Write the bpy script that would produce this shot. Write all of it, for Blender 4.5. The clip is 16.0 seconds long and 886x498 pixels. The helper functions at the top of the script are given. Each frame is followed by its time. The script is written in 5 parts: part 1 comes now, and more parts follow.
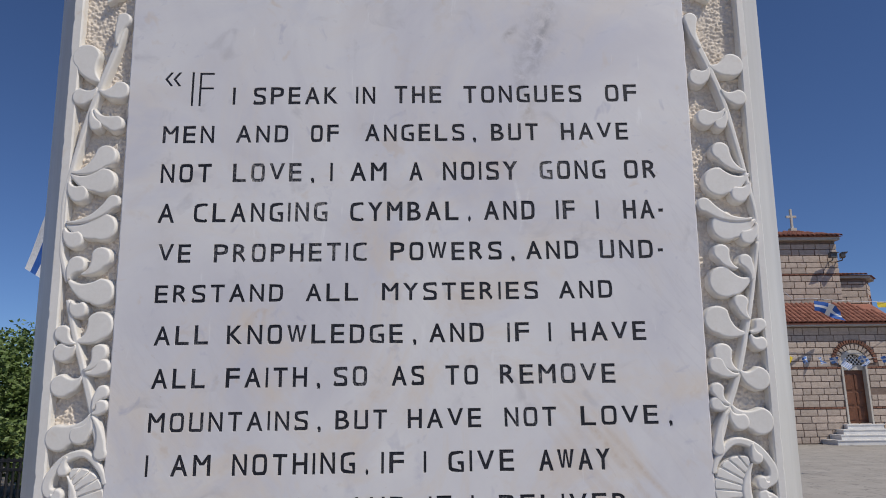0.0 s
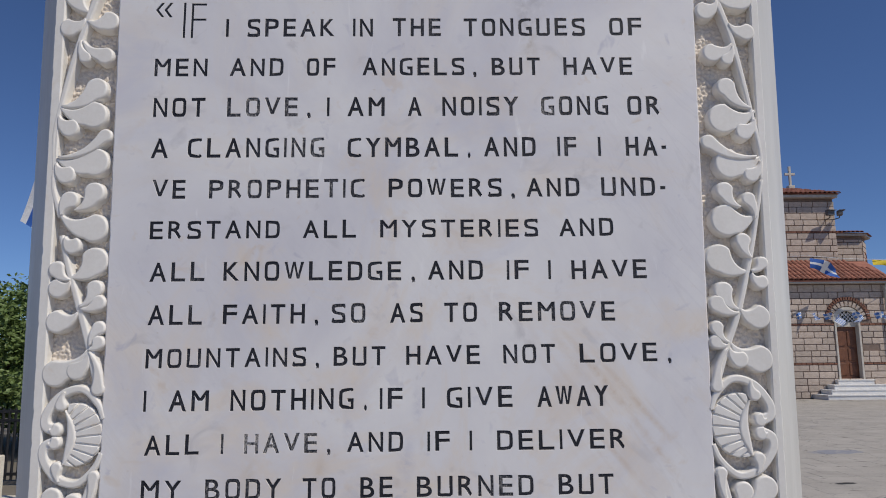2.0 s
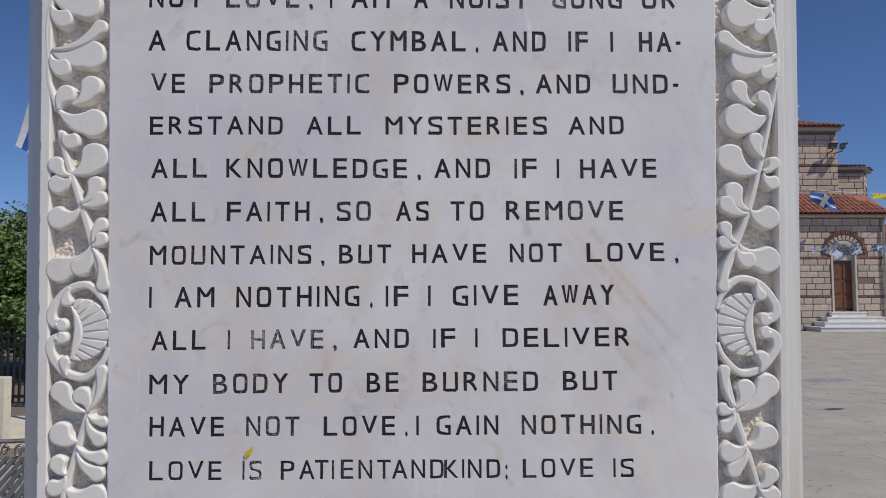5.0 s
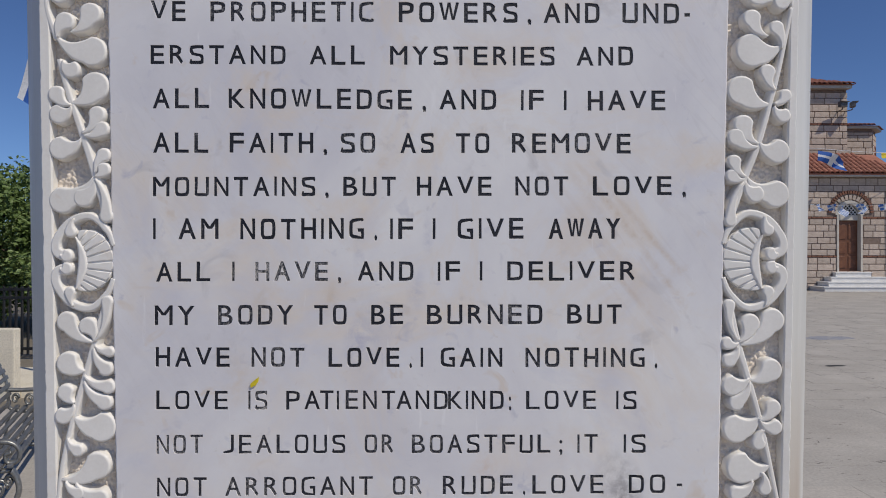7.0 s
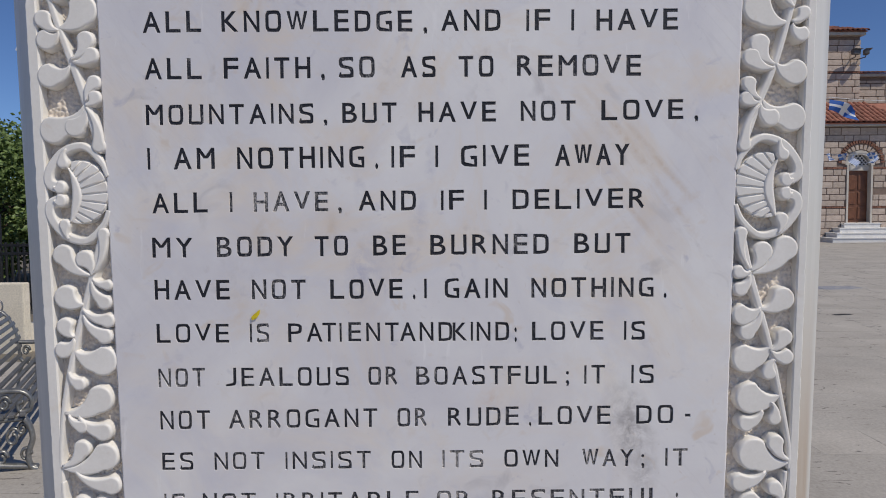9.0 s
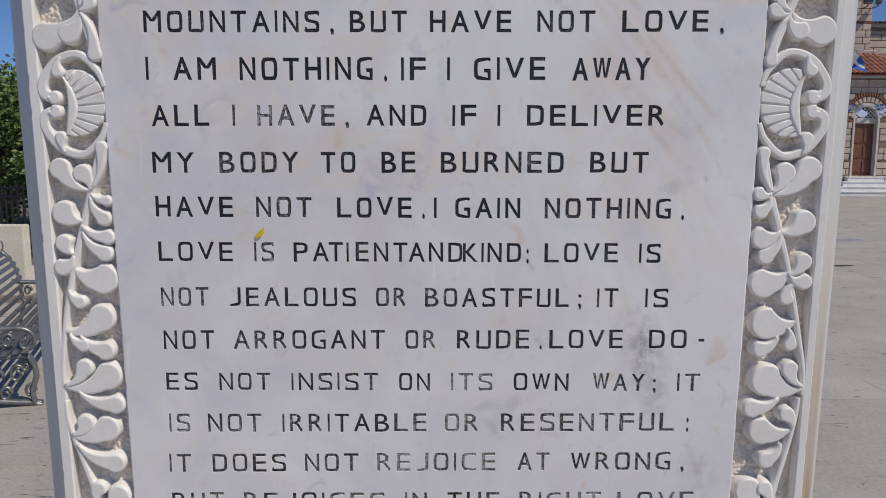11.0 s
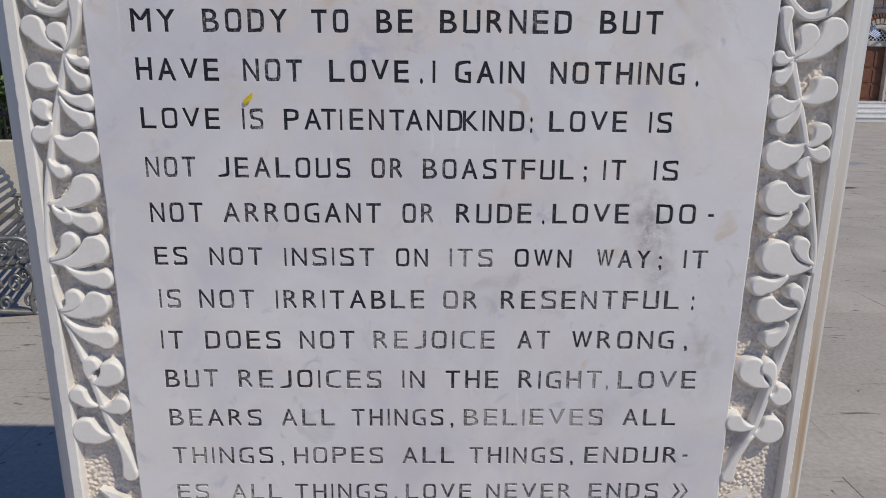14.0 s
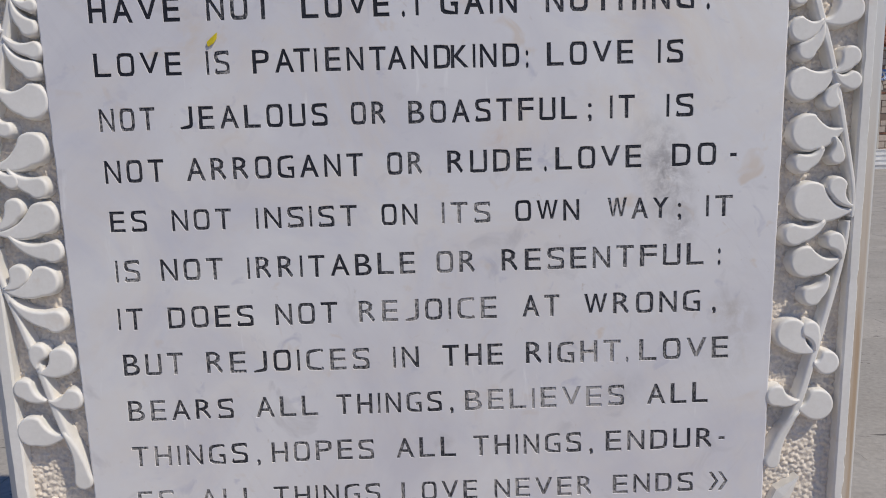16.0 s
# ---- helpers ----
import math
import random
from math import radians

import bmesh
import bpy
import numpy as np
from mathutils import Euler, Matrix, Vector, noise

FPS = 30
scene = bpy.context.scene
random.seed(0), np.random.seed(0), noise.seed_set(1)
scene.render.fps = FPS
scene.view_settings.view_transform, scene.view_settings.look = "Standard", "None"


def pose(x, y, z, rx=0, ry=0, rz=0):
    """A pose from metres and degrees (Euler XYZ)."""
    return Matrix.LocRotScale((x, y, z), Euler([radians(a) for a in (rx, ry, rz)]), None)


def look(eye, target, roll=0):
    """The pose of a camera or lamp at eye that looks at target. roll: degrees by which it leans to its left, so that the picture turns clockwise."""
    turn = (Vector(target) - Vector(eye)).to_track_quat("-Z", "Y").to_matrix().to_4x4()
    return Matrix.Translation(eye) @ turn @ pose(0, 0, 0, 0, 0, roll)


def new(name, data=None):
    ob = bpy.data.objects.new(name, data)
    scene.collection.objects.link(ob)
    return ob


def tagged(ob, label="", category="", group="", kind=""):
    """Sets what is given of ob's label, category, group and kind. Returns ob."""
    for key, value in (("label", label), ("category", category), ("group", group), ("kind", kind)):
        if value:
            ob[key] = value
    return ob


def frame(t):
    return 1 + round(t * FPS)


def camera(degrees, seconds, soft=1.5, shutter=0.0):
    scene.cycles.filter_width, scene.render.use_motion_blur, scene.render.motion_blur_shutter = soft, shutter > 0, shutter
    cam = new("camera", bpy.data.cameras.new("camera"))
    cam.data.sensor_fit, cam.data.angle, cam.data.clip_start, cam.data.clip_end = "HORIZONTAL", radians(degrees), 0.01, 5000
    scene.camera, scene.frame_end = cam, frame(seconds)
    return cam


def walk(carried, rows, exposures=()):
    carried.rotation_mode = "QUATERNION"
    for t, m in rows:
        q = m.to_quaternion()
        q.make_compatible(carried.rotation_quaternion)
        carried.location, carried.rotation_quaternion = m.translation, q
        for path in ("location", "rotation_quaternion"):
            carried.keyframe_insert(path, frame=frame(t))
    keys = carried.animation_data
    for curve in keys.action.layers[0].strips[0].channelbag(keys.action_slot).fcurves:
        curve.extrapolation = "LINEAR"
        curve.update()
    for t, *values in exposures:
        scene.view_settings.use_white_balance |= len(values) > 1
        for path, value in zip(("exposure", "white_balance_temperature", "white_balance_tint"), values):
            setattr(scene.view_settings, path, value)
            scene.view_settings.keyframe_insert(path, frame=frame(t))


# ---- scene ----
cam = camera(63.53, 16.0, soft=1.0)
PATH = [
    (0.0, (0.0435, -1.3039, 1.6386), (0.0643, -0.1320, 1.8963), -0.69),
    (0.5, (0.0426, -1.2926, 1.6321), (0.0710, -0.1165, 1.8687), -0.63),
    (1.0, (0.0422, -1.2868, 1.6236), (0.0689, -0.1079, 1.8459), -0.70),
    (1.5, (0.0407, -1.2826, 1.6152), (0.0660, -0.1005, 1.8201), -0.56),
    (2.0, (0.0403, -1.2794, 1.6061), (0.0652, -0.0943, 1.7930), -0.52),
    (2.5, (0.0398, -1.2780, 1.5906), (0.0690, -0.0888, 1.7483), -0.16),
    (3.0, (0.0374, -1.2832, 1.5836), (0.0698, -0.0927, 1.7301), -0.47),
    (3.5, (0.0318, -1.2775, 1.5759), (0.0671, -0.0849, 1.7045), 0.01),
    (4.0, (0.0315, -1.2682, 1.5683), (0.0663, -0.0740, 1.6812), -0.22),
    (6.5, (0.0195, -1.2485, 1.5113), (0.0377, -0.0488, 1.5316), 0.12),
    (7.0, (0.0259, -1.2460, 1.5013), (0.0454, -0.0461, 1.5083), 0.08),
    (7.5, (0.0262, -1.2395, 1.4893), (0.0288, -0.0395, 1.4759), -0.05),
    (8.0, (0.0257, -1.2354, 1.4802), (0.0274, -0.0357, 1.4516), -0.05),
    (8.5, (0.0288, -1.2267, 1.4691), (0.0365, -0.0274, 1.4283), -0.15),
    (9.0, (0.0312, -1.2131, 1.4558), (0.0399, -0.0150, 1.3881), -0.42),
    (11.5, (0.0114, -1.1734, 1.3824), (0.0193, 0.0132, 1.2041), 0.24),
    (12.0, (0.0107, -1.1676, 1.3644), (0.0149, 0.0134, 1.1518), 0.09),
    (12.5, (0.0098, -1.1625, 1.3505), (0.0099, 0.0154, 1.1209), 0.17),
    (13.0, (0.0124, -1.1627, 1.3418), (0.0159, 0.0139, 1.1061), 0.33),
    (13.5, (0.0165, -1.1532, 1.3235), (0.0297, 0.0192, 1.0682), 0.59),
    (14.0, (0.0174, -1.1406, 1.3010), (0.0258, 0.0289, 1.0320), 0.41),
    (14.5, (0.0216, -1.1290, 1.2623), (0.0384, 0.0357, 0.9740), 0.40),
    (15.0, (0.0250, -1.1254, 1.2322), (0.0383, 0.0307, 0.9108), -0.01),
    (15.5, (0.0231, -1.1120, 1.2162), (0.0377, 0.0649, 0.9824), -0.61),
    (16.0, (0.0326, -1.0396, 1.1112), (0.0372, 0.1496, 0.9510), -1.61),
]
walk(cam, [(t, look(e, g, r)) for t, e, g, r in PATH], [(0.0, -0.33, 6900, 9), (16.0, -0.33, 6900, 9)])

# ---- light ----
SUN_EL, SUN_AZ = radians(51.5), radians(37)   # azimuth from +x towards -y
world = bpy.data.worlds.new("sky")
scene.world = world
world.use_nodes = True
wn = world.node_tree.nodes
sky = wn.new("ShaderNodeTexSky")
sky.sky_type, sky.sun_disc = "NISHITA", False
sky.sun_elevation = SUN_EL
sky.sun_rotation = radians(90) + SUN_AZ
sky.air_density, sky.dust_density, sky.ozone_density = 0.66, 0.35, 5.0
deep = wn.new("ShaderNodeMix")
deep.data_type, deep.blend_type = "RGBA", "MULTIPLY"
deep.inputs[0].default_value = 1.0
deep.inputs[7].default_value = (0.745, 0.89, 1.135, 1)
world.node_tree.links.new(sky.outputs[0], deep.inputs[6])
world.node_tree.links.new(deep.outputs[2], wn["Background"].inputs[0])
wn["Background"].inputs[1].default_value = 0.102
sun = bpy.data.lights.new("sun", "SUN")
sun.energy, sun.angle, sun.color = 3.55, radians(0.53), (1.0, 0.95, 0.87)
sun_ob = new("sun", sun)
sun_dir = Vector((math.cos(SUN_EL) * math.cos(SUN_AZ), -math.cos(SUN_EL) * math.sin(SUN_AZ), math.sin(SUN_EL)))
sun_ob.matrix_world = look(sun_dir * 40, (0, 0, 0))

# ---- materials ----
def nodes(name):
    m = bpy.data.materials.new(name)
    m.use_nodes = True
    t = m.node_tree
    return m, t, t.nodes["Principled BSDF"]


def link(t, a, b):
    t.links.new(a, b)


def noise_tex(t, scale, detail=6.0, rough=0.6, distort=0.0, src=None):
    n = t.nodes.new("ShaderNodeTexNoise")
    n.inputs["Scale"].default_value = scale
    n.inputs["Detail"].default_value = detail
    n.inputs["Roughness"].default_value = rough
    n.inputs["Distortion"].default_value = distort
    if src is None:
        src = t.nodes.new("ShaderNodeTexCoord").outputs["Object"]
    link(t, src, n.inputs["Vector"])
    return n


def ramp(t, src, stops):
    r = t.nodes.new("ShaderNodeValToRGB")
    link(t, src, r.inputs[0])
    e = r.color_ramp.elements
    while len(e) < len(stops):
        e.new(0.5)
    for k, (p, c) in zip(e, stops):
        k.position = p
        k.color = (*c, 1) if len(c) == 3 else c
    return r


def mix(t, fac, a, b, kind="MIX"):
    m = t.nodes.new("ShaderNodeMix")
    m.data_type, m.blend_type = "RGBA", kind
    for s, v in ((m.inputs[0], fac), (m.inputs[6], a), (m.inputs[7], b)):
        if isinstance(v, (int, float)):
            s.default_value = v
        elif isinstance(v, tuple):
            s.default_value = (*v, 1)
        else:
            link(t, v, s)
    return m.outputs[2]


def bump(t, bsdf, src, strength, dist):
    b = t.nodes.new("ShaderNodeBump")
    b.inputs["Strength"].default_value, b.inputs["Distance"].default_value = strength, dist
    link(t, src, b.inputs["Height"])
    link(t, b.outputs[0], bsdf.inputs["Normal"])


def plain(name, a, b, scale=8.0, rough=0.6, metal=0.0, bumps=0.3, dist=0.002, fine=60.0, vary=0.0):
    """Two colours mixed by a coarse and a fine noise, with relief; vary shifts each object a little."""
    m, t, p = nodes(name)
    n1, n2 = noise_tex(t, scale), noise_tex(t, fine, 3)
    r1 = ramp(t, n1.outputs[0], ((0.32, a), (0.7, b)))
    r2 = ramp(t, n2.outputs[0], ((0.3, (0.82, 0.82, 0.82)), (0.7, (1.08, 1.08, 1.08))))
    col = mix(t, 1.0, r1.outputs[0], r2.outputs[0], "MULTIPLY")
    if vary:
        oi = t.nodes.new("ShaderNodeObjectInfo")
        lo, hi = 1 - vary, 1 + vary
        rv = ramp(t, oi.outputs["Random"], ((0.0, (lo, lo, lo * 0.98)), (0.5, (1.0, 0.99, 0.97)), (1.0, (hi, hi * 0.99, hi * 0.97))))
        col = mix(t, 1.0, col, rv.outputs[0], "MULTIPLY")
    link(t, col, p.inputs["Base Color"])
    p.inputs["Roughness"].default_value, p.inputs["Metallic"].default_value = rough, metal
    bump(t, p, n2.outputs[0], bumps, dist)
    return m


def blotch(t, co, x, z, rx, rz, tilt, inner=0.0):
    """A soft, ragged patch round a place on the face, 0 to 1."""
    mp = t.nodes.new("ShaderNodeMapping")
    mp.vector_type = "TEXTURE"
    mp.inputs["Location"].default_value = (x, 0, z)
    mp.inputs["Rotation"].default_value = (0, radians(tilt), 0)
    mp.inputs["Scale"].default_value = (rx, 1, rz)
    link(t, co, mp.inputs["Vector"])
    g = t.nodes.new("ShaderNodeTexGradient")
    g.gradient_type = "SPHERICAL"
    link(t, mp.outputs[0], g.inputs[0])
    return g.outputs["Fac"]


def times(t, a, b, op="MULTIPLY"):
    m = t.nodes.new("ShaderNodeMath")
    m.operation, m.use_clamp = op, True
    for s, v in ((m.inputs[0], a), (m.inputs[1], b)):
        if isinstance(v, (int, float)):
            s.default_value = v
        else:
            link(t, v, s)
    return m.outputs[0]


def panel_marble():
    m, t, p = nodes("polished_marble")
    co = t.nodes.new("ShaderNodeTexCoord").outputs["Object"]
    cloud = noise_tex(t, 2.2, 8, 0.62, 0.8, co)
    col = ramp(t, cloud.outputs[0], ((0.34, (0.665, 0.65, 0.685)), (0.5, (0.75, 0.735, 0.748)), (0.66, (0.825, 0.81, 0.80)))).outputs[0]
    # slanting veins
    mp = t.nodes.new("ShaderNodeMapping")
    mp.vector_type = "TEXTURE"
    mp.inputs["Rotation"].default_value = (0, radians(-38), 0)
    mp.inputs["Scale"].default_value = (0.11, 1, 0.8)
    link(t, co, mp.inputs["Vector"])
    v1 = noise_tex(t, 1.5, 9, 0.6, 1.6, mp.outputs[0])
    vein = ramp(t, v1.outputs[0], ((0.47, (0, 0, 0)), (0.5, (1, 1, 1)), (0.53, (0, 0, 0)))).outputs[0]
    where = ramp(t, noise_tex(t, 1.3, 2, 0.5, 0, co).outputs[0], ((0.48, (0, 0, 0)), (0.7, (1, 1, 1)))).outputs[0]
    col = mix(t, times(t, times(t, vein, where), 0.22), col, (0.54, 0.52, 0.54))
    # warm and ochre clouds, strongest at a streak beside the middle lines
    warm = ramp(t, noise_tex(t, 4.2, 6, 0.65, 1.2, co).outputs[0], ((0.46, (0, 0, 0)), (0.66, (1, 1, 1)))).outputs[0]
    heart = times(t, blotch(t, co, 0.05, 1.60, 0.75, 0.62, 18), 1.6)
    col = mix(t, times(t, warm, times(t, times(t, heart, 0.62), 0.28, "ADD")), col, (0.77, 0.67, 0.56))
    cool = ramp(t, noise_tex(t, 4.3, 5, 0.6, 1.0, co).outputs[0], ((0.52, (0, 0, 0)), (0.70, (1, 1, 1)))).outputs[0]
    col = mix(t, times(t, cool, 0.55), col, (0.60, 0.605, 0.69))
    streak = times(t, blotch(t, co, 0.37, 1.52, 0.13, 0.30, -30), ramp(t, v1.outputs[0], ((0.46, (0, 0, 0)), (0.58, (1, 1, 1)))).outputs[0])
    col = mix(t, times(t, streak, 0.4), col, (0.64, 0.53, 0.43))
    smudge = ramp(t, noise_tex(t, 13, 4, 0.55, 0.8, co).outputs[0], ((0.62, (0, 0, 0)), (0.74, (1, 1, 1)))).outputs[0]
    col = mix(t, times(t, smudge, 0.5), col, (0.50, 0.48, 0.49))
    # small ochre and blue-grey spots
    there = ramp(t, noise_tex(t, 2.6, 3, 0.5, 0, co).outputs[0], ((0.42, (0.15, 0.15, 0.15)), (0.62, (1, 1, 1)))).outputs[0]
    for scale, low, amount, tone in ((17, 0.62, 0.55, (0.66, 0.53, 0.40)), (23, 0.63, 0.6, (0.46, 0.46, 0.56)), (60, 0.67, 0.5, (0.52, 0.44, 0.36))):
        sp = ramp(t, noise_tex(t, scale, 3, 0.6, 0.6, co).outputs[0], ((low, (0, 0, 0)), (low + 0.1, (1, 1, 1)))).outputs[0]
        col = mix(t, times(t, times(t, sp, there), amount), col, tone)
    # white scratches
    ms = t.nodes.new("ShaderNodeMapping")
    ms.inputs["Scale"].default_value = (9, 1, 1.2)
    link(t, co, ms.inputs["Vector"])
    sc = ramp(t, noise_tex(t, 6, 4, 0.6, 0.3, ms.outputs[0]).outputs[0], ((0.66, (0, 0, 0)), (0.74, (1, 1, 1)))).outputs[0]
    col = mix(t, times(t, sc, 0.5), col, (0.90, 0.89, 0.89))
    fine = noise_tex(t, 38, 5, 0.7, 0.4, co)
    rag = ramp(t, fine.outputs[0], ((0.36, (0, 0, 0)), (0.62, (1, 1, 1)))).outputs[0]
    for x, z, rx, rz, tilt, amount, tone in (
            (0.36, 1.075, 0.050, 0.10, -14, 1.0, (0.34, 0.32, 0.32)), (0.385, 0.99, 0.03, 0.05, 10, 0.8, (0.42, 0.40, 0.40)), (0.466, 0.86, 0.04, 0.05, -30, 0.7, (0.48, 0.43, 0.38)), (0.30, 0.745, 0.05, 0.035, -35, 0.6, (0.45, 0.43, 0.44)),
            (0.258, 2.345, 0.048, 0.13, 16, 1.0, (0.42, 0.41, 0.44)), (0.236, 2.20, 0.022, 0.06, 10, 0.8, (0.52, 0.47, 0.42)), (0.07, 2.43, 0.02, 0.09, 8, 0.5, (0.62, 0.52, 0.40)),
            (-0.08, 1.36, 0.05, 0.10, 10, 0.55, (0.52, 0.52, 0.60)), (0.46, 0.80, 0.06, 0.05, 0, 0.4, (0.50, 0.48, 0.46)),
            (0.12, 1.13, 0.025, 0.03, 30, 0.5, (0.68, 0.52, 0.40)), (-0.30, 0.56, 0.012, 0.03, 5, 0.5, (0.66, 0.57, 0.42)),
            (-0.45, 1.93, 0.03, 0.14, -6, 0.4, (0.60, 0.58, 0.57)), (0.35, 1.57, 0.010, 0.13, -38, 0.75, (0.60, 0.47, 0.34)), (0.41, 1.53, 0.008, 0.14, -40, 0.7, (0.60, 0.47, 0.35)),
            (0.30, 1.60, 0.012, 0.10, -36, 0.5, (0.64, 0.53, 0.42)), (0.44, 1.45, 0.012, 0.09, -38, 0.6, (0.60, 0.48, 0.37)), (0.37, 1.44, 0.007, 0.10, -42, 0.5, (0.62, 0.50, 0.40)), (-0.27, 1.41, 0.02, 0.05, 10, 0.6, (0.62, 0.52, 0.40)),
            (0.272, 2.37, 0.010, 0.085, 20, 1.0, (0.36, 0.35, 0.37)), (0.205, 2.365, 0.012, 0.03, 40, 0.9, (0.36, 0.34, 0.33)), (0.222, 2.275, 0.014, 0.05, -8, 0.8, (0.42, 0.40, 0.41)),
            (0.212, 2.02, 0.006, 0.05, -10, 1.0, (0.97, 0.96, 0.94)), (0.222, 2.00, 0.004, 0.05, 14, 0.9, (0.97, 0.96, 0.94)), (-0.10, 1.345, 0.030, 0.05, 0, 0.8, (0.46, 0.46, 0.58)),
            (-0.10, 1.50, 0.012, 0.05, 2, 0.6, (0.52, 0.52, 0.60)), (0.02, 1.53, 0.012, 0.04, 0, 0.6, (0.50, 0.50, 0.60)), (-0.31, 1.28, 0.03, 0.06, 8, 0.5, (0.70, 0.57, 0.42)),
            (0.0, 1.44, 0.02, 0.06, 4, 0.6, (0.50, 0.50, 0.60)), (-0.15, 1.42, 0.018, 0.05, 8, 0.55, (0.64, 0.52, 0.40))):
        col = mix(t, times(t, times(t, blotch(t, co, x, z, rx, rz, tilt), rag), amount), col, tone)
    link(t, col, p.inputs["Base Color"])
    rr = ramp(t, cloud.outputs[0], ((0.3, (0.46, 0.46, 0.46)), (0.7, (0.56, 0.56, 0.56))))
    link(t, rr.outputs[0], p.inputs["Roughness"])
    p.inputs["Specular IOR Level"].default_value = 0.9
    bump(t, p, fine.outputs[0], 0.08, 0.001)
    return m


def carved_marble():
    m, t, p = nodes("carved_marble")
    co = t.nodes.new("ShaderNodeTexCoord").outputs["Object"]
    n1, n2 = noise_tex(t, 7, 6, 0.6, 0.3, co), noise_tex(t, 140, 4, 0.6, 0, co)
    col = ramp(t, n1.outputs[0], ((0.3, (0.75, 0.725, 0.68)), (0.7, (0.86, 0.835, 0.795)))).outputs[0]
    col = mix(t, 1.0, col, ramp(t, n2.outputs[0], ((0.3, (0.965, 0.96, 0.955)), (0.7, (1.02, 1.02, 1.02)))).outputs[0], "MULTIPLY")
    ochre = ramp(t, noise_tex(t, 16, 4, 0.6, 0.5, co).outputs[0], ((0.62, (0, 0, 0)), (0.8, (1, 1, 1)))).outputs[0]
    col = mix(t, times(t, ochre, 0.45), col, (0.60, 0.44, 0.28))
    link(t, col, p.inputs["Base Color"])
    p.inputs["Roughness"].default_value = 0.5
    bump(t, p, n2.outputs[0], 0.08, 0.001)
    return m


def pecked_marble():
    m, t, p = nodes("pecked_marble")
    co = t.nodes.new("ShaderNodeTexCoord").outputs["Object"]
    n1, n2 = noise_tex(t, 9, 5, 0.6, 0.2, co), noise_tex(t, 190, 4, 0.7, 0, co)
    col = ramp(t, n1.outputs[0], ((0.3, (0.75, 0.66, 0.56)), (0.7, (0.88, 0.795, 0.70)))).outputs[0]
    col = mix(t, 1.0, col, ramp(t, n2.outputs[0], ((0.3, (0.80, 0.79, 0.78)), (0.7, (1.06, 1.06, 1.05)))).outputs[0], "MULTIPLY")
    ochre = ramp(t, noise_tex(t, 11, 4, 0.6, 0.5, co).outputs[0], ((0.6, (0, 0, 0)), (0.8, (1, 1, 1)))).outputs[0]
    col = mix(t, times(t, ochre, 0.5), col, (0.52, 0.40, 0.27))
    link(t, col, p.inputs["Base Color"])
    p.inputs["Roughness"].default_value = 0.75
    bump(t, p, n2.outputs[0], 0.4, 0.002)
    return m


def edge_marble():
    """The flared edges: paler stone with an ochre run-off stain low down near the joint."""
    m, t, p = nodes("edge_marble")
    co = t.nodes.new("ShaderNodeTexCoord").outputs["Object"]
    mp = t.nodes.new("ShaderNodeMapping")
    mp.inputs["Scale"].default_value = (7, 7, 1.2)
    link(t, co, mp.inputs["Vector"])
    n1 = noise_tex(t, 1.6, 6, 0.6, 0.3, mp.outputs[0])
    n2 = noise_tex(t, 90, 4, 0.6, 0, co)
    col = ramp(t, n1.outputs[0], ((0.3, (0.54, 0.53, 0.50)), (0.7, (0.68, 0.67, 0.64)))).outputs[0]
    sep = t.nodes.new("ShaderNodeSeparateXYZ")
    link(t, co, sep.inputs[0])
    low = ramp(t, times(t, sep.outputs["Z"], 0.5), ((0.41, (1, 1, 1)), (0.68, (0, 0, 0)))).outputs[0]
    near = ramp(t, times(t, sep.outputs["Y"], 5.0), ((0.40, (1, 1, 1)), (0.58, (0, 0, 0)))).outputs[0]
    near = times(t, near, ramp(t, sep.outputs["X"], ((0.3, (0, 0, 0)), (0.5, (1, 1, 1)))).outputs[0])
    rag = ramp(t, n1.outputs[0], ((0.36, (0.5, 0.5, 0.5)), (0.56, (1, 1, 1)))).outputs[0]
    col = mix(t, times(t, times(t, times(t, low, near), rag), 0.95), col, (0.36, 0.25, 0.155))
    link(t, col, p.inputs["Base Color"])
    p.inputs["Roughness"].default_value = 0.5
    bump(t, p, n2.outputs[0], 0.2, 0.002)
    return m


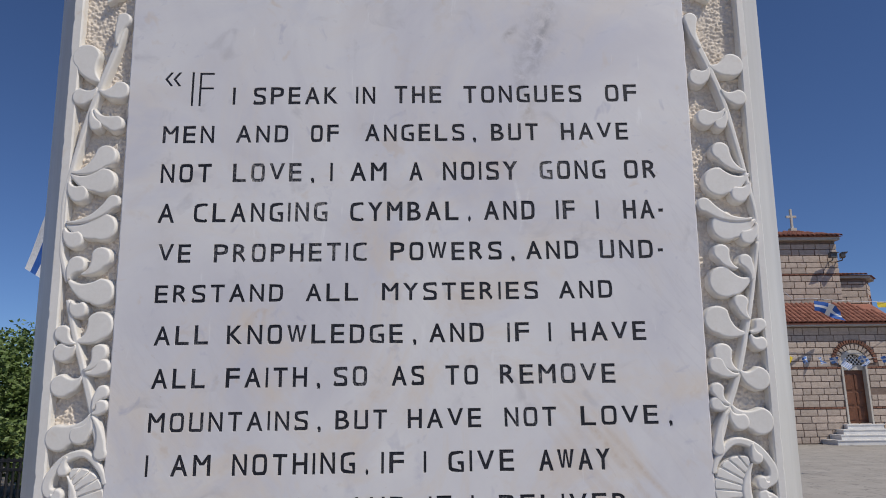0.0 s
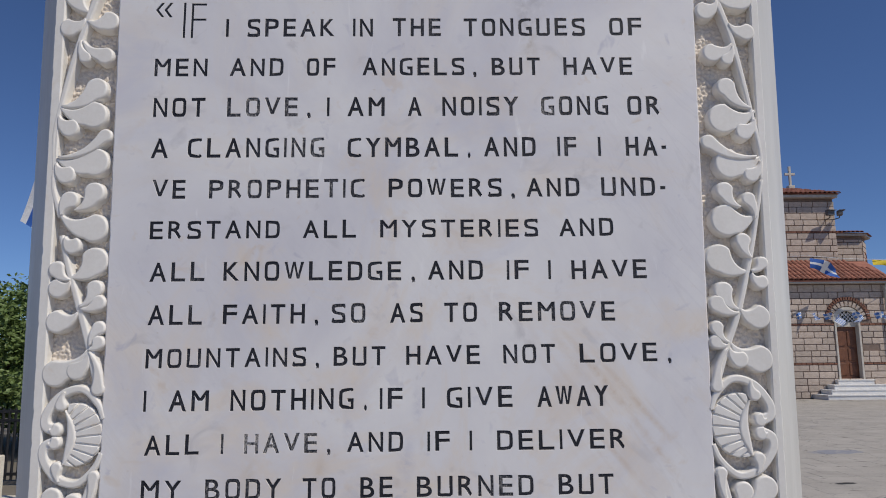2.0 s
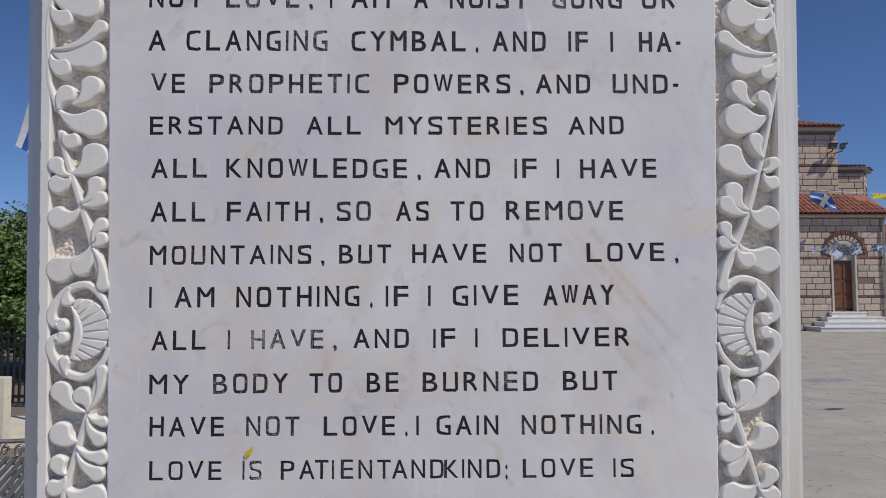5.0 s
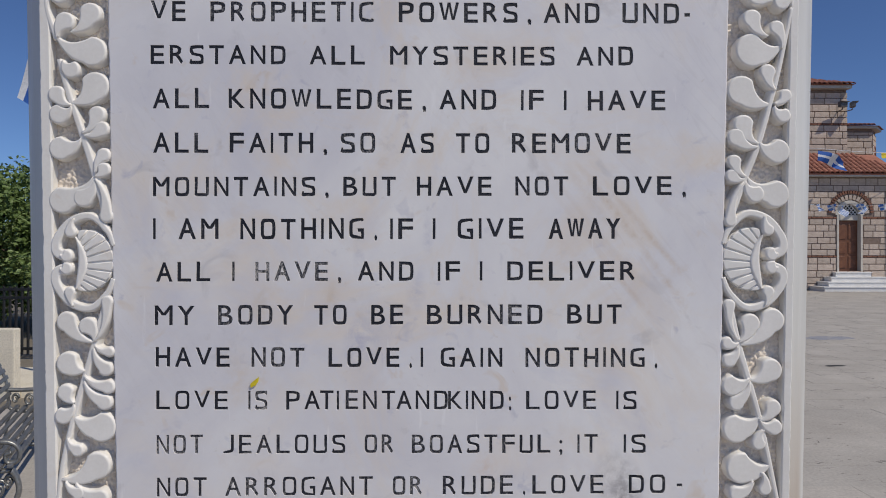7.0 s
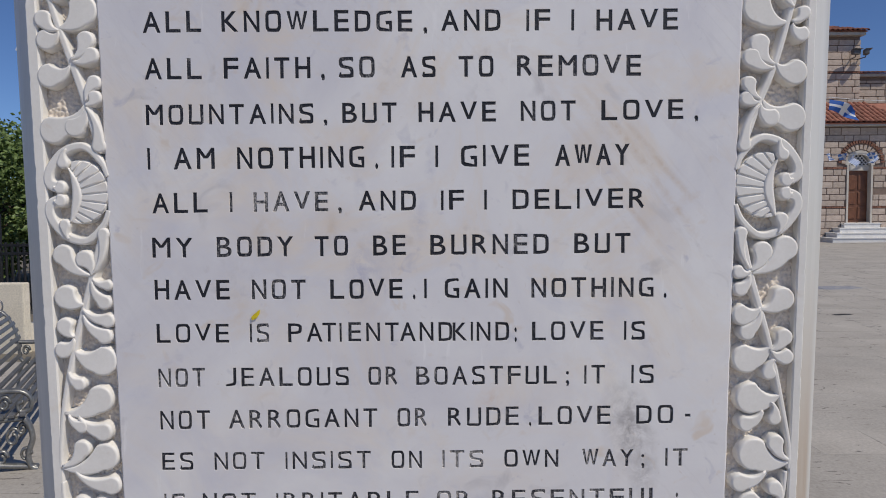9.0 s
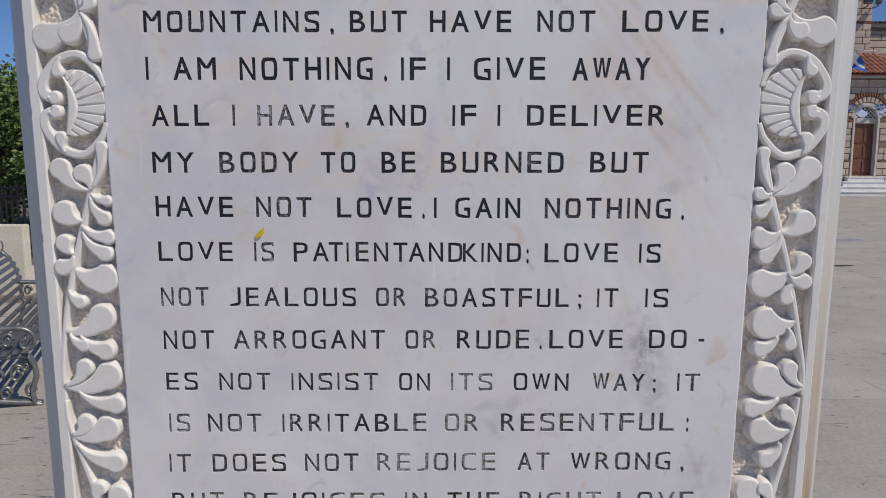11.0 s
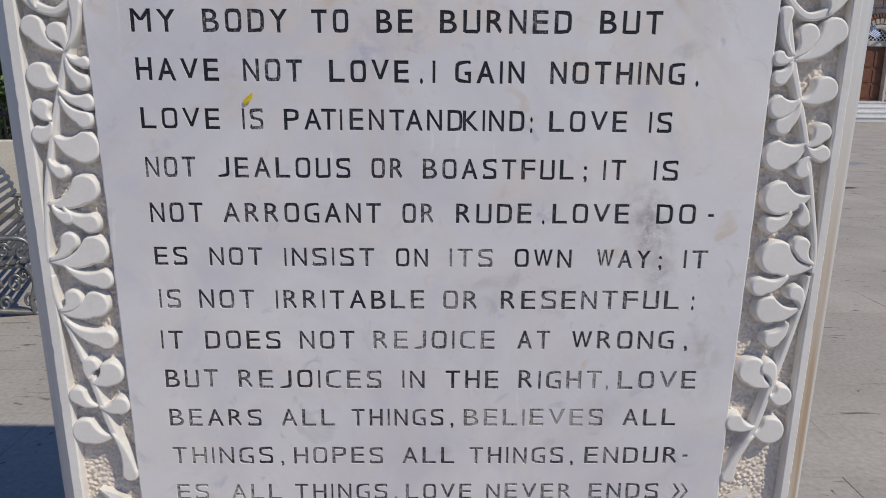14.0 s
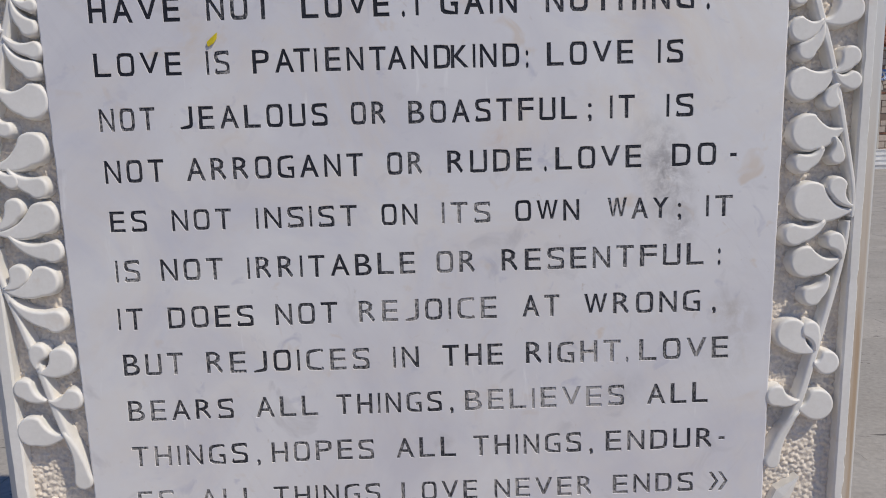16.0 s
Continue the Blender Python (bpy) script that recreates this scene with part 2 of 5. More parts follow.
def paint():
    """Black paint in the cut letters, worn through in places."""
    m, t, p = nodes("letter_paint")
    co = t.nodes.new("ShaderNodeTexCoord").outputs["Object"]
    mp = t.nodes.new("ShaderNodeMapping")
    mp.inputs["Scale"].default_value = (1.6, 1, 1.0)
    link(t, co, mp.inputs["Vector"])
    big, small = noise_tex(t, 9.0, 3, 0.55, 0, co), noise_tex(t, 210, 4, 0.7, 0.3, mp.outputs[0])
    w = times(t, times(t, big.outputs[0], 0.40), times(t, small.outputs[0], 0.60), "ADD")
    sep = t.nodes.new("ShaderNodeSeparateXYZ")
    link(t, co, sep.inputs[0])
    age = ramp(t, times(t, sep.outputs["Z"], 0.5), ((0.30, (0.125, 0.125, 0.125)), (0.50, (0.08, 0.08, 0.08)), (0.64, (0.0, 0.0, 0.0)))).outputs[0]
    w = times(t, w, age, "ADD")
    # words from which most of the paint has gone
    for x, z, rx, amount in ((-0.22, 1.468, 0.15, 0.15), (-0.28, 1.392, 0.10, 0.12), (-0.24, 1.320, 0.09, 0.10), (-0.26, 2.076, 0.11, 0.13), (-0.20, 1.998, 0.09, 0.12),
                             (-0.21, 1.920, 0.19, 0.10), (0.31, 2.078, 0.10, 0.10), (0.30, 1.320, 0.15, 0.08), (-0.27, 1.246, 0.05, 0.12), (-0.41, 1.170, 0.08, 0.08),
                             (-0.02, 1.170, 0.07, 0.08), (-0.02, 1.096, 0.06, 0.08), (0.07, 1.024, 0.06, 0.10), (0.01, 0.88, 0.14, 0.09), (0.18, 0.740, 0.16, 0.12),
                             (0.24, 0.810, 0.12, 0.08), (-0.40, 0.595, 0.16, 0.10), (0.27, 1.692, 0.13, 0.08), (-0.10, 1.692, 0.07, 0.10), (0.28, 0.548, 0.26, 0.10)):
        w = times(t, w, times(t, times(t, blotch(t, co, x, z, rx, 0.045, 0), 2.2), amount * 0.7), "ADD")
    col = ramp(t, w, ((0.45, (0.005, 0.006, 0.012)), (0.565, (0.016, 0.017, 0.027)), (0.63, (0.12, 0.118, 0.12)), (0.71, (0.42, 0.40, 0.385)))).outputs[0]
    link(t, col, p.inputs["Base Color"])
    p.inputs["Roughness"].default_value = 0.6
    bump(t, p, small.outputs[0], 0.3, 0.001)
    return m


def paving():
    """Worn grey stone: tones that drift from slab to slab, short dark cracks and a flag shadow painted as one bluish
    patch.
    """
    m, t, p = nodes("paving_stone")
    geo = t.nodes.new("ShaderNodeNewGeometry").outputs["Position"]
    n1, n2 = noise_tex(t, 1.3, 6, 0.6, 0, geo), noise_tex(t, 45, 3, 0.6, 0, geo)
    col = ramp(t, n1.outputs[0], ((0.32, (0.37, 0.342, 0.31)), (0.7, (0.48, 0.448, 0.41)))).outputs[0]
    col = mix(t, 1.0, col, ramp(t, n2.outputs[0], ((0.3, (0.84, 0.84, 0.84)), (0.7, (1.08, 1.08, 1.08)))).outputs[0], "MULTIPLY")
    oi = t.nodes.new("ShaderNodeObjectInfo")
    col = mix(t, 1.0, col, ramp(t, oi.outputs["Random"], ((0.0, (0.95, 0.95, 0.94)), (1.0, (1.05, 1.04, 1.02)))).outputs[0], "MULTIPLY")
    flat = t.nodes.new("ShaderNodeMapping")
    flat.inputs["Rotation"].default_value = (radians(-90), 0, 0)
    link(t, geo, flat.inputs["Vector"])
    # first the flags' cast shadow, painted in blue-grey; then two dark marks
    for x, y, rx, ry, tilt, amount, tone in ((7.1, 11.4, 0.75, 0.42, 12, 0.9, (0.26, 0.27, 0.31)), (5.42, 8.27, 0.30, 0.10, 10, 1.0, (0.03, 0.028, 0.026)), (6.55, 8.35, 0.32, 0.07, -6, 1.0, (0.03, 0.028, 0.026))):
        ck = noise_tex(t, 9, 3, 0.6, 0.4, geo)
        cut = ramp(t, times(t, times(t, blotch(t, flat.outputs[0], x, -y, rx, ry, tilt), 2.2), times(t, ck.outputs[0], 0.9)), ((0.30, (0, 0, 0)), (0.42, (1, 1, 1)))).outputs[0]
        col = mix(t, times(t, cut, amount), col, tone)
    # short open cracks, most of them along the courses
    for scale, turn, low in (((1.7, 6.5, 1), 0, 0.632), ((2.0, 6.0, 1), 38, 0.648), ((4.0, 5.0, 1), 10, 0.66)):
        mp = t.nodes.new("ShaderNodeMapping")
        mp.inputs["Rotation"].default_value = (0, 0, radians(turn))
        mp.inputs["Scale"].default_value = scale
        link(t, geo, mp.inputs["Vector"])
        ck = ramp(t, noise_tex(t, 1.25, 6, 0.64, 1.5, mp.outputs[0]).outputs[0], ((low, (0, 0, 0)), (low + 0.03, (1, 1, 1)))).outputs[0]
        col = mix(t, times(t, ck, 0.8), col, (0.07, 0.064, 0.058))
    link(t, col, p.inputs["Base Color"])
    p.inputs["Roughness"].default_value = 0.85
    bump(t, p, n2.outputs[0], 0.5, 0.004)
    return m


def joint_sand():
    """Joints filled with pale dust, open and dark only here and there."""
    m, t, p = nodes("joint_sand")
    n = noise_tex(t, 1.9, 4, 0.6)
    col = ramp(t, n.outputs[0], ((0.60, (0.36, 0.335, 0.305)), (0.66, (0.05, 0.046, 0.042)))).outputs[0]
    link(t, col, p.inputs["Base Color"])
    p.inputs["Roughness"].default_value = 0.95
    return m


MARBLE, CARVED, PECKED, EDGE, PAINT = panel_marble(), carved_marble(), pecked_marble(), edge_marble(), paint()
PLINTH = plain("pink_stone", (0.42, 0.30, 0.23), (0.56, 0.43, 0.35), 5, 0.6)
PAVER = paving()
JOINT = joint_sand()
BLOCK = plain("wall_block", (0.46, 0.375, 0.315), (0.62, 0.52, 0.45), 2.2, 0.85, 0, 0.4, 0.006, 25, 0.12)
MORTAR = plain("mortar", (0.20, 0.145, 0.115), (0.27, 0.20, 0.165), 6, 0.9)
BRICK = plain("brick", (0.20, 0.09, 0.06), (0.30, 0.14, 0.095), 6, 0.85, 0, 0.4, 0.004, 40, 0.2)
TILE = plain("roof_tile", (0.26, 0.10, 0.068), (0.37, 0.16, 0.11), 3, 0.8, 0, 0.4, 0.004, 30, 0.22)
WHITE = plain("white_render", (0.55, 0.51, 0.45), (0.66, 0.62, 0.55), 4, 0.8)
STEP = plain("step_marble", (0.72, 0.71, 0.69), (0.84, 0.83, 0.81), 4, 0.55)
WOOD = plain("door_wood", (0.13, 0.05, 0.025), (0.22, 0.09, 0.045), 5, 0.5)
IRON = plain("black_iron", (0.015, 0.015, 0.017), (0.03, 0.03, 0.032), 12, 0.5, 0.3)
CAST = plain("grey_cast_iron", (0.19, 0.19, 0.185), (0.32, 0.32, 0.31), 18, 0.38, 0.6)
SLAT = plain("painted_slat", (0.085, 0.087, 0.092), (0.15, 0.152, 0.157), 14, 0.42)
CREAM = plain("cream_render", (0.68, 0.615, 0.49), (0.79, 0.72, 0.59), 2.5, 0.85)
GREY = plain("lamp_grey", (0.10, 0.10, 0.10), (0.16, 0.16, 0.16), 10, 0.5)
GUTTER = plain("pale_metal", (0.45, 0.42, 0.37), (0.55, 0.52, 0.46), 4, 0.5)
LEAF = plain("leaves", (0.095, 0.15, 0.036), (0.19, 0.265, 0.085), 2.0, 0.55)
BARK = plain("bark", (0.07, 0.05, 0.035), (0.13, 0.10, 0.07), 9, 0.9)
YELLOW = plain("yellow_cloth", (0.72, 0.52, 0.03), (0.85, 0.65, 0.06), 6, 0.8)
BLUE = plain("blue_cloth", (0.02, 0.09, 0.36), (0.035, 0.14, 0.48), 6, 0.8)
PALE = plain("washed_blue_cloth", (0.09, 0.20, 0.50), (0.13, 0.27, 0.60), 6, 0.8)
FLAGWHITE = plain("white_cloth", (0.72, 0.73, 0.75), (0.80, 0.80, 0.82), 6, 0.8)
PETAL = plain("yellow_petal", (0.60, 0.47, 0.01), (0.75, 0.60, 0.03), 90, 0.6)
LIMB = plain("weathered_soil", (0.16, 0.14, 0.11), (0.24, 0.21, 0.17), 0.4, 0.95)


# ---- building helpers ----
def thing(name, label, category, at=(0, 0, 0), group="", kind=""):
    ob = new(name)
    ob.empty_display_size = 0.1
    ob.matrix_world = Matrix.Translation(at)
    return tagged(ob, label, category, group, kind)


def part(name, bm, material, parent, label="", smooth=False, kind=""):
    bmesh.ops.recalc_face_normals(bm, faces=bm.faces)
    me = bpy.data.meshes.new(name)
    bm.to_mesh(me)
    bm.free()
    me.materials.append(material)
    if smooth:
        for f in me.polygons:
            f.use_smooth = True
    return piece(name, me, parent, None, label, kind)


def piece(name, me, parent, m=None, label="", kind=""):
    ob = new(name, me)
    if parent:
        ob.parent = parent
        ob.matrix_parent_inverse = parent_world(parent).inverted()
    if m is not None:
        ob.matrix_world = m
        ob.matrix_basis = m
    return tagged(ob, label, kind=kind)


def parent_world(ob):
    m = ob.matrix_basis.copy()
    while ob.parent:
        m = ob.parent.matrix_basis @ ob.matrix_parent_inverse @ m
        ob = ob.parent
    return m


def add_box(bm, a, b, bevel=0.0, m=None):
    r = bmesh.ops.create_cube(bm, size=1)
    vs = r["verts"]
    for v in vs:
        v.co = Vector([(a[i] + b[i]) / 2 + v.co[i] * (b[i] - a[i]) for i in range(3)])
    if bevel:
        es = list({e for v in vs for e in v.link_edges})
        r = bmesh.ops.bevel(bm, geom=es, offset=bevel, segments=2, profile=0.6, affect="EDGES")
        vs = list({v for f in r["faces"] for v in f.verts} | {v for v in vs if v.is_valid})
    if m is not None:
        for v in vs:
            v.co = m @ v.co
    return vs


def box(a, b, bevel=0.0, m=None):
    bm = bmesh.new()
    add_box(bm, a, b, bevel, m)
    return bm


def tube(bm, pts, r, sides=8, flat=1.0):
    """A round bar along points; r may be a list."""
    pts = [Vector(p) for p in pts]
    rs = r if isinstance(r, (list, tuple)) else [r] * len(pts)
    rings, up = [], None
    for i, p in enumerate(pts):
        d = (pts[min(i + 1, len(pts) - 1)] - pts[max(i - 1, 0)]).normalized()
        if up is None:
            up = d.orthogonal().normalized()
        up = (up - d * up.dot(d)).normalized()
        side = d.cross(up)
        rings.append([bm.verts.new(p + (up * math.cos(a) + side * math.sin(a) * flat) * rs[i]) for a in [2 * math.pi * k / sides for k in range(sides)]])
    for a, b in zip(rings, rings[1:]):
        for k in range(sides):
            bm.faces.new((a[k], a[(k + 1) % sides], b[(k + 1) % sides], b[k]))
    bm.faces.new(rings[0])
    bm.faces.new(rings[-1][::-1])
    return bm


def smooth_line(pts, n=6):
    """A rounded line through points."""
    pts = [Vector(p) for p in pts]
    out = []
    for i in range(len(pts) - 1):
        p0, p1, p2, p3 = pts[max(i - 1, 0)], pts[i], pts[i + 1], pts[min(i + 2, len(pts) - 1)]
        for k in range(n):
            s = k / n
            out.append(0.5 * (2 * p1 + (p2 - p0) * s + (2 * p0 - 5 * p1 + 4 * p2 - p3) * s * s + (3 * p1 - p0 - 3 * p2 + p3) * s ** 3))
    return out + [pts[-1]]


def prism(poly, axis, a, b):
    """A flat outline pushed along an axis from a to b."""
    def at(u, v, w):
        return {"x": (w, u, v), "y": (u, w, v), "z": (u, v, w)}[axis]
    bm = bmesh.new()
    lo, hi = [bm.verts.new(at(u, v, a)) for u, v in poly], [bm.verts.new(at(u, v, b)) for u, v in poly]
    bm.faces.new(lo)
    bm.faces.new(hi[::-1])
    for i in range(len(poly)):
        j = (i + 1) % len(poly)
        bm.faces.new((lo[i], lo[j], hi[j], hi[i]))
    return bm


# ---- ground ----
bm = bmesh.new()
bmesh.ops.create_grid(bm, x_segments=24, y_segments=24, size=900)
for v in bm.verts:
    v.co.z = -0.012
ground = part("ground", bm, LIMB, None, "bare brown earth stretching away to the horizon", kind="structure")
pavement = part("pavement", prism([(-8.9, -12), (24, -12), (24, 27.6), (-3, 27.6), (-3, 5.7), (-8.9, 5.7)], "z", -0.30, -0.0012), JOINT, None, "sandy joint bed of a paved church square", kind="structure")

# ---- the inscribed slab ----
CX, FLOOR, TOP, FOOT = 0.006, 0.017, 2.505, 0.522


def half(z):
    return 0.501 + 0.021 * z


stele = thing("stele", "white marble slab carved with a vine border and a black inscription", "monument", (CX, 0.08, 0.30))
plinth = part("plinth", box((-0.80, -0.22, 0.0), (0.825, 0.42, 0.30), 0.012), PLINTH, None, "")
tagged(plinth, "low pinkish stone plinth under the marble slab", "plinth")


def slab_ring(y, extra, z0, z1, more=0.0):
    return [(CX - half(z0) - extra, y, z0), (CX + half(z0) + extra + more, y, z0), (CX + half(z1) + extra + more, y, z1), (CX - half(z1) - extra, y, z1)]


def loft(rings, close=True):
    bm = bmesh.new()
    vs = [[bm.verts.new(p) for p in r] for r in rings]
    for a, b in zip(vs, vs[1:]):
        for k in range(4):
            bm.faces.new((a[k], a[(k + 1) % 4], b[(k + 1) % 4], b[k]))
    bm.faces.new(vs[0])
    bm.faces.new(vs[-1][::-1])
    return bm


RIM_IN, RIM_OUT = {-1: 0.100, 1: 0.109}, {-1: 0.119, 1: 0.125}
Z0, Z1 = 0.355, 2.625
RL, RR = RIM_OUT[-1], RIM_OUT[1] - RIM_OUT[-1]
bm = loft([slab_ring(0.030, RL - 0.007, Z0 + 0.004, Z1 - 0.004, RR), slab_ring(0.014, RL - 0.006, Z0 + 0.002, Z1 - 0.002, RR), slab_ring(0.0145, RL + 0.002, Z0 - 0.006, Z1 + 0.006, RR), slab_ring(0.066, RL + 0.047, 0.302, Z1 + 0.015, RR),
           slab_ring(0.135, RL + 0.094, 0.302, Z1 + 0.015, RR), slab_ring(0.16, RL + 0.094, 0.302, Z1 + 0.015, RR)])
body = part("body", bm, EDGE, stele, "flared greyish marble backing slab with ochre stains")

# the smooth raised panel, its edges a little uneven
bm = bmesh.new()
N = 160
front, back = [], []
for i in range(N + 1):
    z = FOOT + (TOP - FOOT) * i / N
    w = 0.0012 * noise.noise((0, 0, z * 40)) + 0.0008 * noise.noise((3, 0, z * 130))
    v = 0.0012 * noise.noise((9, 0, z * 40))
    xs = (CX - half(z) + w, CX - half(z) + w + 0.0025, CX + half(z) + v - 0.0025, CX + half(z) + v)
    front.append([bm.verts.new((xs[0], 0.0022, z)), bm.verts.new((xs[1], 0, z)), bm.verts.new((xs[2], 0, z)), bm.verts.new((xs[3], 0.0022, z))])
    back.append([bm.verts.new((xs[0], 0.03, z)), bm.verts.new((xs[3], 0.03, z))])
for i in range(N):
    a, b = front[i], front[i + 1]
    for k in range(3):
        bm.faces.new((a[k], a[k + 1], b[k + 1], b[k]))
    bm.faces.new((back[i][0], a[0], b[0], back[i + 1][0]))
    bm.faces.new((a[3], back[i][1], back[i + 1][1], b[3]))
for f, b in ((front[0], back[0]), (front[-1], back[-1])):
    bm.faces.new((b[0], f[0], f[1], f[2], f[3], b[1]))
panel = part("panel", bm, MARBLE, stele, "smooth greyish white marble face with ochre veins")




def floor_strip(name, x_of, z_of, nu, nv):
    """A strip of recessed ground, pecked all over with a point chisel."""
    bm = bmesh.new()
    rows = []
    for j in range(nv + 1):
        row = []
        for i in range(nu + 1):
            x, z = x_of(i / nu, j / nv), z_of(i / nu, j / nv)
            d = noise.voronoi(Vector((x * 165, 0.3, z * 165)))[0]
            calm = 0.5 + 0.5 * noise.noise((x * 22, 1, z * 22))
            y = FLOOR + 0.0045 - (0.0085 * (0.3 + 0.9 * calm)) * max(0.0, 0.85 - d[0]) - 0.0012 * noise.noise((x * 300, 2, z * 300))
            row.append(bm.verts.new((x, y, z)))
        rows.append(row)
    for a, b in zip(rows, rows[1:]):
        for i in range(nu):
            bm.faces.new((a[i], a[i + 1], b[i + 1], b[i]))
    return part(name, bm, PECKED, stele, "rough pecked marble ground between the carved leaves", smooth=True)


zz = lambda u, v: 0.375 + (2.60 - 0.375) * v
for s in (-1, 1):
    floor_strip("border_ground", lambda u, v: CX + s * (half(zz(u, v)) - 0.004 + (RIM_IN[s] + 0.008) * u), zz, 60, 1240)
floor_strip("border_ground", lambda u, v: CX - 0.505 + 1.01 * u, lambda u, v: 0.375 + (FOOT + 0.004 - 0.375) * v, 560, 84)


def rim(name, line, width, out, seed):
    """A raised border bar with slightly chipped arrises; line gives points along it, out its outward side."""
    bm = bmesh.new()
    rows = []
    for i, p in enumerate(line):
        c1 = max(0.0, noise.noise((seed, 0, i * 0.21)) - 0.12) * 0.0035 + 0.0007 * noise.noise((seed, 5, i * 0.9))
        c2 = max(0.0, noise.noise((seed + 7, 0, i * 0.17)) - 0.25) * 0.003
        p, o = Vector(p), Vector(out)
        prof = ((0.0, 0.03), (0.0, 0.003), (0.0025 + c2, 0.0), (width - 0.002 - c1, 0.0), (width + 0.0005 - c1 * 0.5, 0.003 + c1), (width + 0.001, 0.03))
        rows.append([bm.verts.new((p.x + o.x * u, v, p.z + o.z * u)) for u, v in prof])
    for a, b in zip(rows, rows[1:]):
        for k in range(len(a) - 1):
            bm.faces.new((a[k], a[k + 1], b[k + 1], b[k]))
    bm.faces.new(rows[0])
    bm.faces.new(rows[-1])
    return part(name, bm, CARVED, stele)


zs = [Z0 + (Z1 - Z0) * i / 420 for i in range(421)]
for s in (-1, 1):
    rim("rim", [(CX + s * (half(z) + RIM_IN[s]), 0, z) for z in zs], RIM_OUT[s] - RIM_IN[s], (s, 0, 0), 3 + s)
W = 0.020
for z, out, seed in ((Z0 + W, -1, 11), (Z1 - W, 1, 15)):
    x0, x1 = CX - half(z) - RIM_IN[-1], CX + half(z) + RIM_IN[1]
    rim("rim", [(x0 + (x1 - x0) * i / 160, 0, z) for i in range(161)], W, (0, 0, out), seed)


# ---- carved relief ----
def relief(outline, spine, name, raise_by=0.0, bevel=0.0040, sunk=FLOOR + 0.004):
    """A leaf-like raised form: outline points with the point of the middle line each one leans to."""
    bm = bmesh.new()
    def ring(y, inset):
        row = []
        for p, q in zip(outline, spine):
            d = (q - p)
            k = 0 if d.length < 1e-6 else min(0.8, inset / d.length)
            c = p + d * k
            row.append(bm.verts.new((c.x, y, c.y)))
        return row
    rings = [ring(sunk, -0.0012), ring(0.0055 - raise_by, 0.0), ring(0.0018 - raise_by, bevel * 0.22), ring(0.0003 - raise_by, bevel * 0.7), ring(0.0 - raise_by, bevel * 1.1)]
    n = len(outline)
    for a, b in zip(rings, rings[1:]):
        for k in range(n):
            bm.faces.new((a[k], a[(k + 1) % n], b[(k + 1) % n], b[k]))
    cap = bm.faces.new(rings[-1])
    for f in bm.faces:
        f.smooth = f is not cap
    return part(name, bm, CARVED, stele)


def drop(tip, head, r, lean=0.0):
    """A rounded leaf that grows from a narrow tip to a round head, bent a little."""
    t, h = Vector(tip), Vector(head)
    d = h - t
    ln = d.length
    d.normalize()
    s = Vector((-d.y, d.x))
    r *= 1.14
    bend = ln * (lean if lean else 0.09 * (1 if noise.noise((tip[0] * 50, 0, tip[1] * 50)) > 0 else -1))
    out, spine = [], []
    a0 = radians(112)
    for k in range(15):
        a = a0 - 2 * a0 * k / 14
        out.append(h + (d * math.cos(a) + s * math.sin(a)) * r)
        spine.append(h)
    w = min(0.0038, r * 0.4)
    mid = t + d * ln * 0.45 + s * bend
    for sign in (-1, 1):
        edge = h + (d * math.cos(a0) + s * sign * math.sin(a0)) * r
        end = t + s * sign * w
        ctl = mid + s * sign * (max(w, r * 0.66) if sign * bend > 0 else max(w * 0.6, r * 0.20))
        seq = []
        for k in range(1, 8):
            u = k / 7
            q = edge * (1 - u) ** 2 + ctl * 2 * u * (1 - u) + end * u * u
            m = h * (1 - u) ** 2 + mid * 2 * u * (1 - u) + t * u * u
            seq.append((q, m))
        if sign == 1:
            seq = seq[::-1]
        out += [q for q, m in seq]
        spine += [m for q, m in seq]
    return out, spine


def sprig(leaves):
    for tx, tz, hx_, hz, r in leaves:
        # leaves sag on the way out and curl up at the head; upright ones bow away from a neighbour
        lean, t, h = 0.0, Vector((tx, tz)), Vector((hx_, hz))
        near = [Vector(q[2:4]) for q in leaves if (Vector(q[:2]) - t).length < 0.03 and q[2:4] != (hx_, hz)]
        d = (h - t).normalized()
        if abs(d.x) > 0.45:
            lean = -0.20 if d.x > 0 else 0.20
        elif near:
            q = min(near, key=lambda c: (c - h).length)
            lean = -0.15 if Vector((-d.y, d.x)).dot(q - h) > 0 else 0.15
        o, s = drop((tx, tz), (hx_, hz), r, lean)
        relief(o, s, "leaf", 0.0004 + 0.0030 * max(0.0, min(1.0, (0.0235 - r) / 0.012)) + 0.0005 * noise.noise((hx_ * 30, 4, hz * 30)))


def ribbon(pts, w0, w1, name="stem", raise_by=0.0005):
    line = smooth_line([(x, z, 0) for x, z in pts], 7)
    left, right = [], []
    for i, p in enumerate(line):
        d = (line[min(i + 1, len(line) - 1)] - line[max(i - 1, 0)]).normalized()
        s, w = Vector((-d.y, d.x)), w0 + (w1 - w0) * i / (len(line) - 1)
        left.append((p.xy + s * w, p.xy.copy()))
        right.append((p.xy - s * w, p.xy.copy()))
    both = left + right[::-1]
    return relief([a for a, b in both], [b for a, b in both], name, raise_by, 0.0035)


def stem(pts, w0, w1):
    ribbon(pts, w0, w1)


